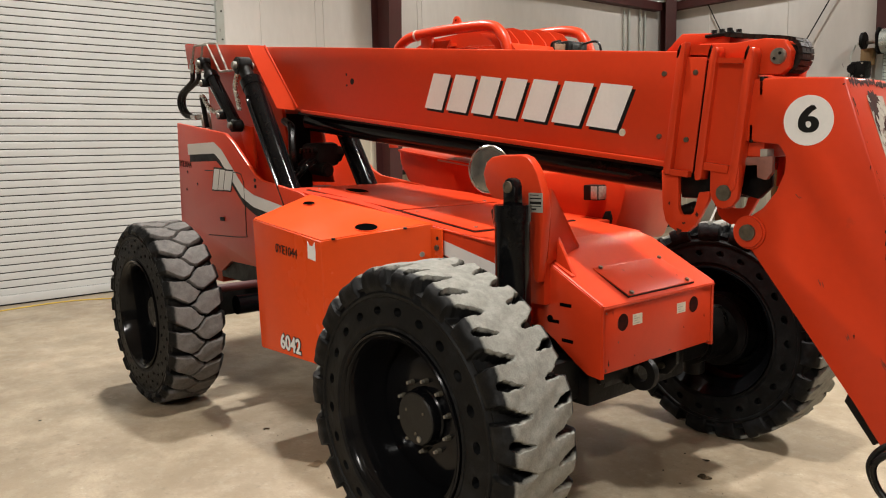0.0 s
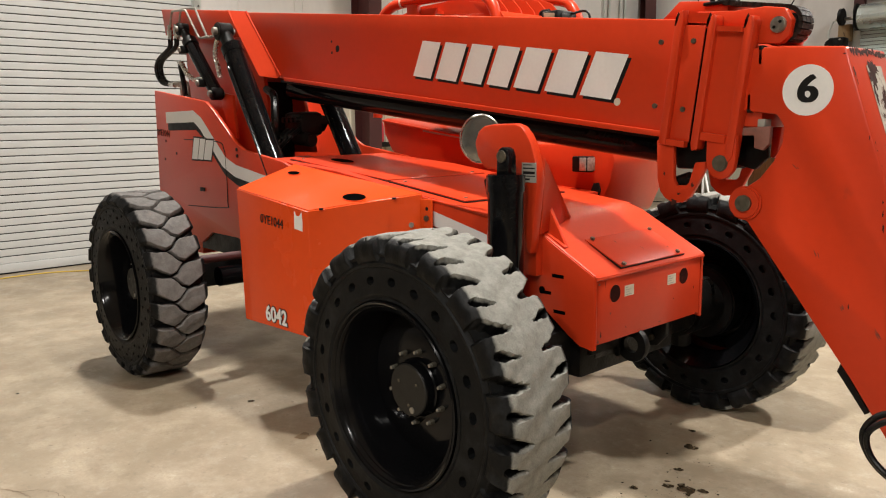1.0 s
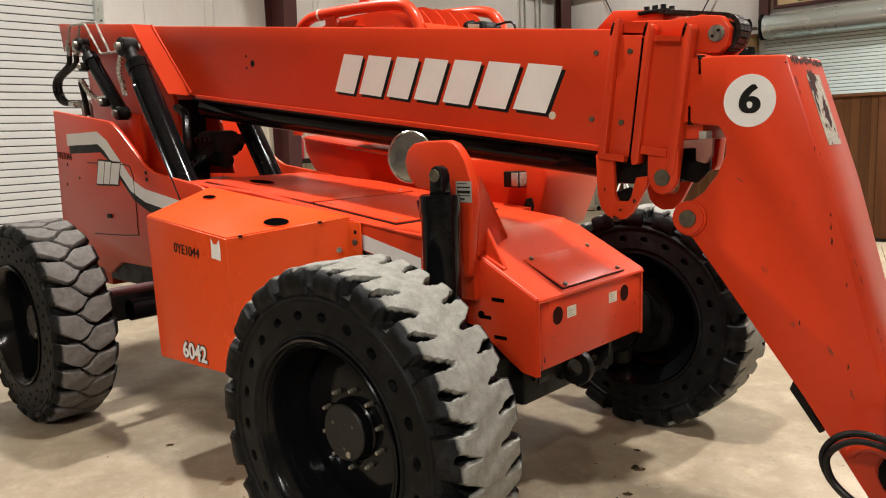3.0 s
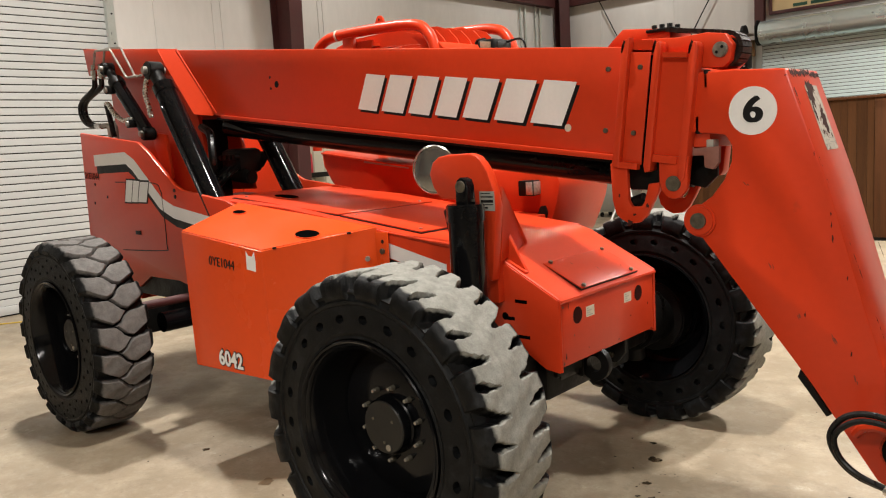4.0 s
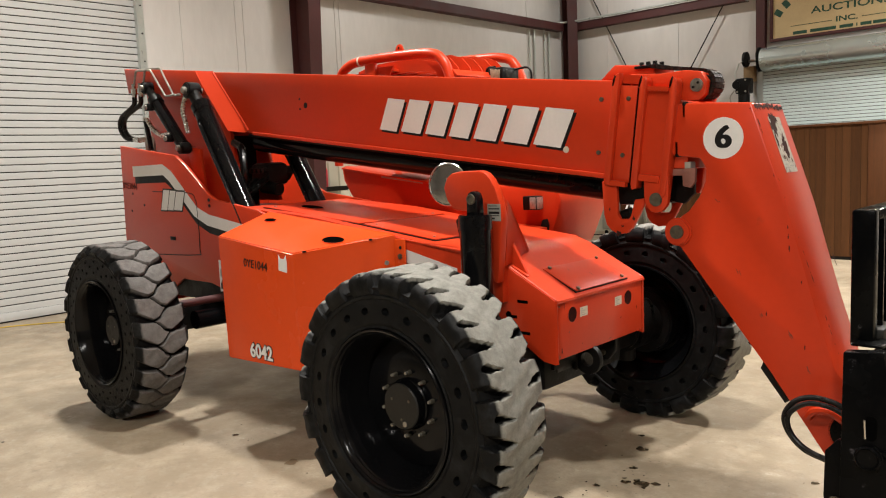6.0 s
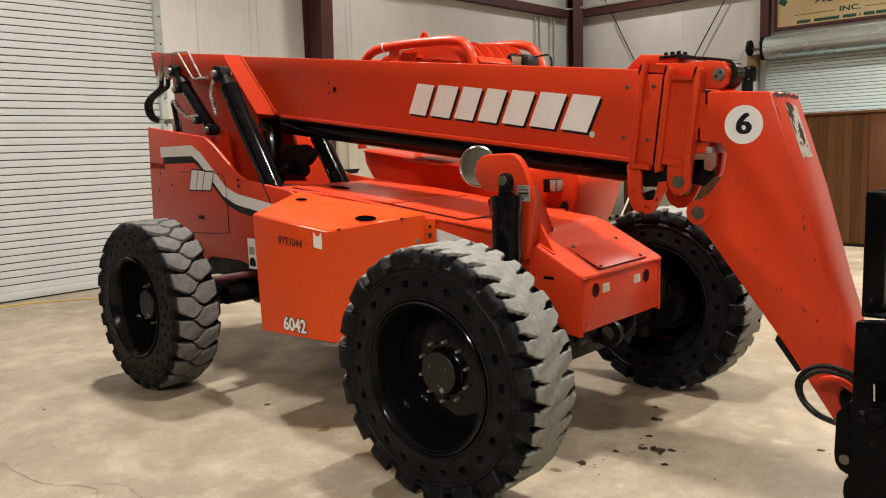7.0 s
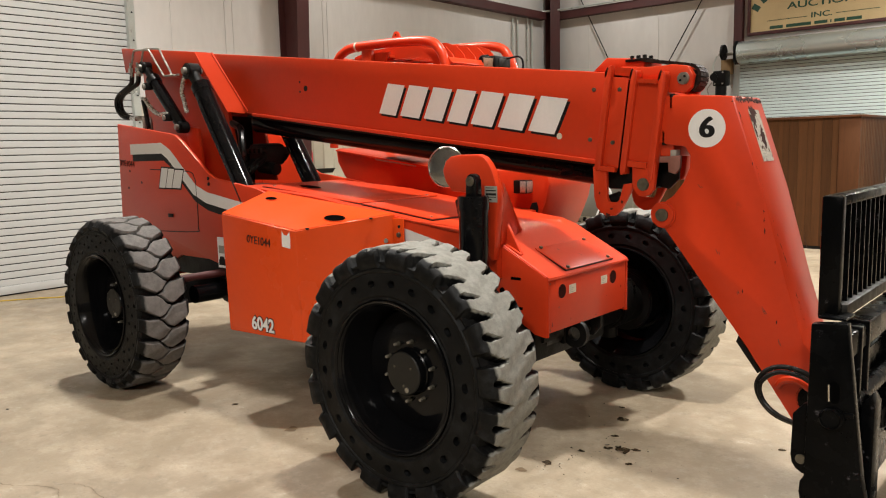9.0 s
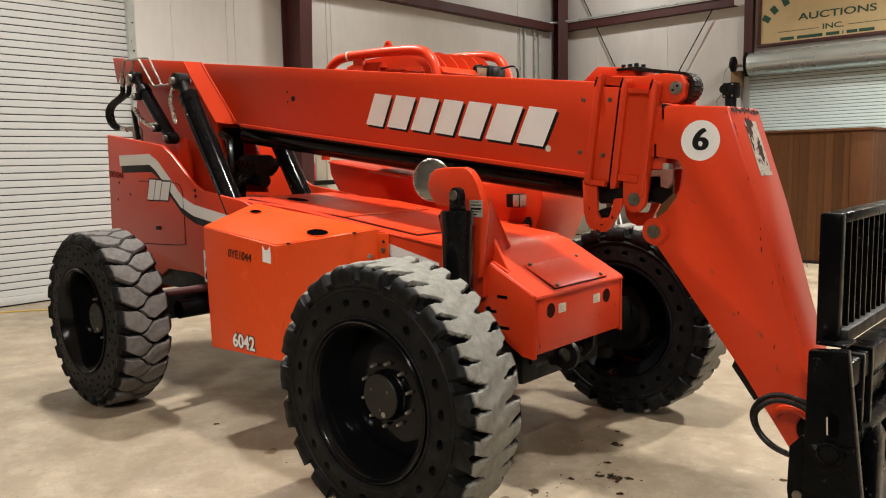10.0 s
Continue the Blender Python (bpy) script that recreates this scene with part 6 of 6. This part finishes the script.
part("lamp_lens", box(-0.336, -0.329, 0.645, 0.715, 1.407, 1.488, 0.003), M_LENS, lampc, "clear ribbed lens")
part("rubber_flap", plate([(-0.335, 1.22), (-0.30, 1.225), (-0.285, 1.29), (-0.30, 1.335), (-0.335, 1.33), (-0.36, 1.28)], 0.708, 0.722, 0.003), M_DARK, CAB, "dark rubber flap")
# roll cage
near, far = 0.48, 1.14
part("cage_rail", tube([(-2.20, near, 1.76), (-2.16, near, 2.30), (-2.12, near, 2.46), (-2.02, near, 2.535), (-1.85, near, 2.56), (-1.4, near, 2.55), (-1.10, near, 2.525), (-0.99, near, 2.465), (-0.925, near, 2.34), (-0.86, near, 2.05), (-0.82, near, 1.5)], 0.036, 14), M_RED, CAB, "bent red-orange cage tube")
part("cage_rail", tube([(-2.20, far, 1.70), (-2.16, far, 2.30), (-2.12, far, 2.46), (-2.02, far, 2.535), (-1.85, far, 2.56), (-1.2, far, 2.545), (-0.96, far, 2.52), (-0.86, far, 2.46), (-0.78, far, 2.30), (-0.72, far, 2.05), (-0.68, far, 1.55)], 0.036, 14), M_RED, CAB, "bent red-orange cage tube")
part("cage_post", box(-1.80, -1.69, near - 0.02, near + 0.02, 2.05, 2.54, 0.006), M_RED, CAB)
part("cable_tie", lathe([(0.041, -0.008), (0.041, 0.008), (0.037, 0.008), (0.037, -0.008)], 18, closed=True), M_CREAM, CAB, "pale cable tie", at=pose(-1.86, near, 2.56, 0, 0, 90))
roof = [(-2.02, 2.50), (-1.85, 2.535), (-1.4, 2.54), (-1.12, 2.525), (-1.02, 2.49), (-0.95, 2.42), (-0.93, 2.37), (-1.02, 2.37), (-1.10, 2.41), (-1.4, 2.44), (-2.02, 2.44)]
for k in range(5):
    y = near + 0.11 + k * 0.105
    part("roof_louvre", plate([(x + 0.02 * k, z + 0.006 * (k % 2)) for x, z in roof], y, y + 0.008), M_RED, CAB, "upright red-orange roof louvre")
part("roof_panel", plate([(-2.0, 2.455), (-1.55, 2.455), (-1.55, 2.475), (-2.0, 2.475)], near + 0.04, far - 0.04), M_RED, CAB)
part("front_cross_bar", plate([(-0.98, 2.385), (-0.90, 2.395), (-0.86, 2.35), (-0.95, 2.33)], near, far, 0.006), M_RED, CAB)
part("cage_cross_tube", rod((-2.12, near, 2.47), (-2.12, far, 2.47), 0.03, 12), M_RED, CAB)
part("roof_trim", box(-0.93, -0.88, near + 0.05, far - 0.05, 2.295, 2.325), M_WHITE, CAB, "pale roof trim")
lampb = part("work_lamp", box(-0.90, -0.76, 0.86, 1.06, 2.32, 2.42, 0.015), M_DARK, CAB, "dark work lamp on the cage")
part("lamp_lens", box(-0.766, -0.755, 0.90, 1.02, 2.34, 2.40, 0.004), M_CAP, lampb, "dull lamp glass")
part("lamp_bezel", plate([(-0.865, 2.338), (-0.785, 2.330), (-0.780, 2.398), (-0.868, 2.410)], 0.851, 0.8605, 0.002), M_GLASSB, lampb, "dusty beige lamp glass")
part("lamp_bracket", tube([(-0.93, 0.90, 2.36), (-0.93, 0.90, 2.42), (-0.86, 0.90, 2.425)], 0.012, 8), M_DARK, lampb)
part("lamp_wire", tube([(-0.78, 1.0, 2.40), (-0.66, 1.02, 2.41), (-0.62, 1.02, 2.36), (-0.63, 1.02, 2.28)], 0.008, 6), M_HOSE, lampb)
part("cab_seat", box(-1.85, -1.35, 0.62, 1.0, 1.75, 1.9, 0.03), M_DARK, CAB, "dark vinyl seat")
part("seat_back", box(-1.95, -1.83, 0.62, 1.0, 1.85, 2.25, 0.03), M_DARK, CAB)
for tx, ty in ((-1.42, near),):
    part("lifting_tab", plate([(tx - 0.05, 2.575), (tx - 0.03, 2.615), (tx - 0.012, 2.632), (tx + 0.012, 2.632), (tx + 0.03, 2.615), (tx + 0.05, 2.575)], ty - 0.008, ty + 0.008, 0.003), M_RED, CAB, "small drilled lifting tab")
    part("tab_hole", rod((tx, ty - 0.0095, 2.606), (tx, ty - 0.0085, 2.606), 0.008, 10), M_VOID, CAB)
part("cage_brace", plate([(-1.24, 2.50), (-1.02, 2.46), (-1.03, 2.30), (-1.09, 2.30), (-1.10, 2.40)], near + 0.05, near + 0.065, 0.003), M_RED, CAB, "bent red-orange brace inside the cage")
part("cage_brace", plate([(-1.70, 2.50), (-1.52, 2.49), (-1.66, 2.30), (-1.70, 2.30)], near + 0.02, near + 0.035, 0.003), M_RED, CAB)

# ---- marks on the floor ----
rng = random.Random(11)


def stain(x, y, r, label, mat, sx=1.0):
    n = 40
    waves = [(k, rng.random() * math.tau, 0.30 / k) for k in (2, 3, 4, 5, 7, 9)]
    pts = []
    for k in range(n):
        a = k * math.tau / n
        q = r * (0.9 + sum(h * math.sin(f * a + p) for f, p, h in waves))
        pts.append((x + sx * q * math.cos(a), y + q * math.sin(a)))
    bm = bmesh.new()
    bm.faces.new([bm.verts.new((a, b, 0.0025)) for a, b in pts])
    return tagged(part("oil_stain", bm, mat, smooth=None), label, "stain", "floor stains", "structure")


M_STAIN = material("dark_oil_stain", (0.050, 0.035, 0.020), 0.22, vary=0.5, scale=30, bump=0.0)
M_STAINL = material("faint_brown_stain", (0.15, 0.10, 0.055), 0.5, vary=0.4, scale=30, bump=0.0)
for x, y, r in ((0.56, -0.455, 0.030), (0.80, -0.04, 0.042), (0.72, -0.07, 0.026), (0.76, -0.02, 0.022), (0.86, 0.0, 0.024), (0.83, -0.08, 0.014), (0.69, -0.03, 0.012), (0.56, 0.40, 0.038), (-1.70, -0.955, 0.022), (0.92, -0.2, 0.02), (0.66, 0.12, 0.022), (1.5, 0.5, 0.02), (0.45, 0.6, 0.018), (-2.9, -2.0, 0.012), (-3.6, -2.6, 0.014), (0.62, -0.2, 0.02)):
    stain(x, y, r, "small dark oil drip on the concrete", M_STAIN)
# fine drips scattered round the larger spots
bm = bmesh.new()
for cx, cy, spread, count in ((0.80, -0.05, 0.10, 45), (0.60, -0.40, 0.13, 40), (0.62, 0.30, 0.2, 30), (-1.6, -1.0, 0.25, 20), (0.9, 0.5, 0.5, 40), (1.0, -0.6, 0.5, 50), (-0.6, -2.2, 1.6, 60)):
    for _ in range(count):
        x, y, r = rng.gauss(cx, spread), rng.gauss(cy, spread), 0.0012 + 0.0050 * rng.random() ** 4
        turn = rng.random() * math.tau
        bm.faces.new([bm.verts.new((x + r * (0.8 + 0.4 * rng.random()) * math.cos(turn + q * math.tau / 9), y + r * (0.8 + 0.4 * rng.random()) * math.sin(turn + q * math.tau / 9), 0.0022)) for q in range(9)])
tagged(part("oil_speckles", bm, M_STAIN, smooth=None), "fine dark oil speckles on the concrete", "stain", kind="stuff")
for x, y, r in ((-0.99, -1.01, 0.045), (0.50, -0.62, 0.03)):
    stain(x, y, r, "brownish oil drip on the concrete", M_STAINL)


def crack(points, width):
    bm = bmesh.new()
    path = smooth_path([(x, y, 0) for x, y in points], 12)
    path = [p + Vector((rng.uniform(-0.008, 0.008), rng.uniform(-0.008, 0.008), 0)) for p in path]
    a, b = [], []
    for i, p in enumerate(path):
        d = (path[min(i + 1, len(path) - 1)] - path[max(i - 1, 0)]).normalized()
        w = width * (0.5 + rng.random()) * 0.5
        nrm = Vector((-d.y, d.x, 0))
        a.append(bm.verts.new((p + nrm * w) + Vector((0, 0, 0.002))))
        b.append(bm.verts.new((p - nrm * w) + Vector((0, 0, 0.002))))
    for i in range(len(path) - 1):
        bm.faces.new((a[i], a[i + 1], b[i + 1], b[i]))
    return tagged(part("floor_crack", bm, M_STAINL, smooth=None), "hairline crack in the concrete floor", "crack", "floor cracks", "structure")


crack([(-2.02, -2.53), (-1.6, -2.496), (-1.393, -2.372), (-1.28, -2.33), (-1.17, -2.36)], 0.0035)
crack([(-1.36, -2.36), (-1.294, -2.256), (-1.16, -2.21), (-1.036, -2.219), (-0.86, -2.20), (-0.70, -2.16), (-0.2, -2.1)], 0.003)
crack([(-2.02, -2.53), (-2.6, -2.62), (-3.4, -2.55)], 0.003)
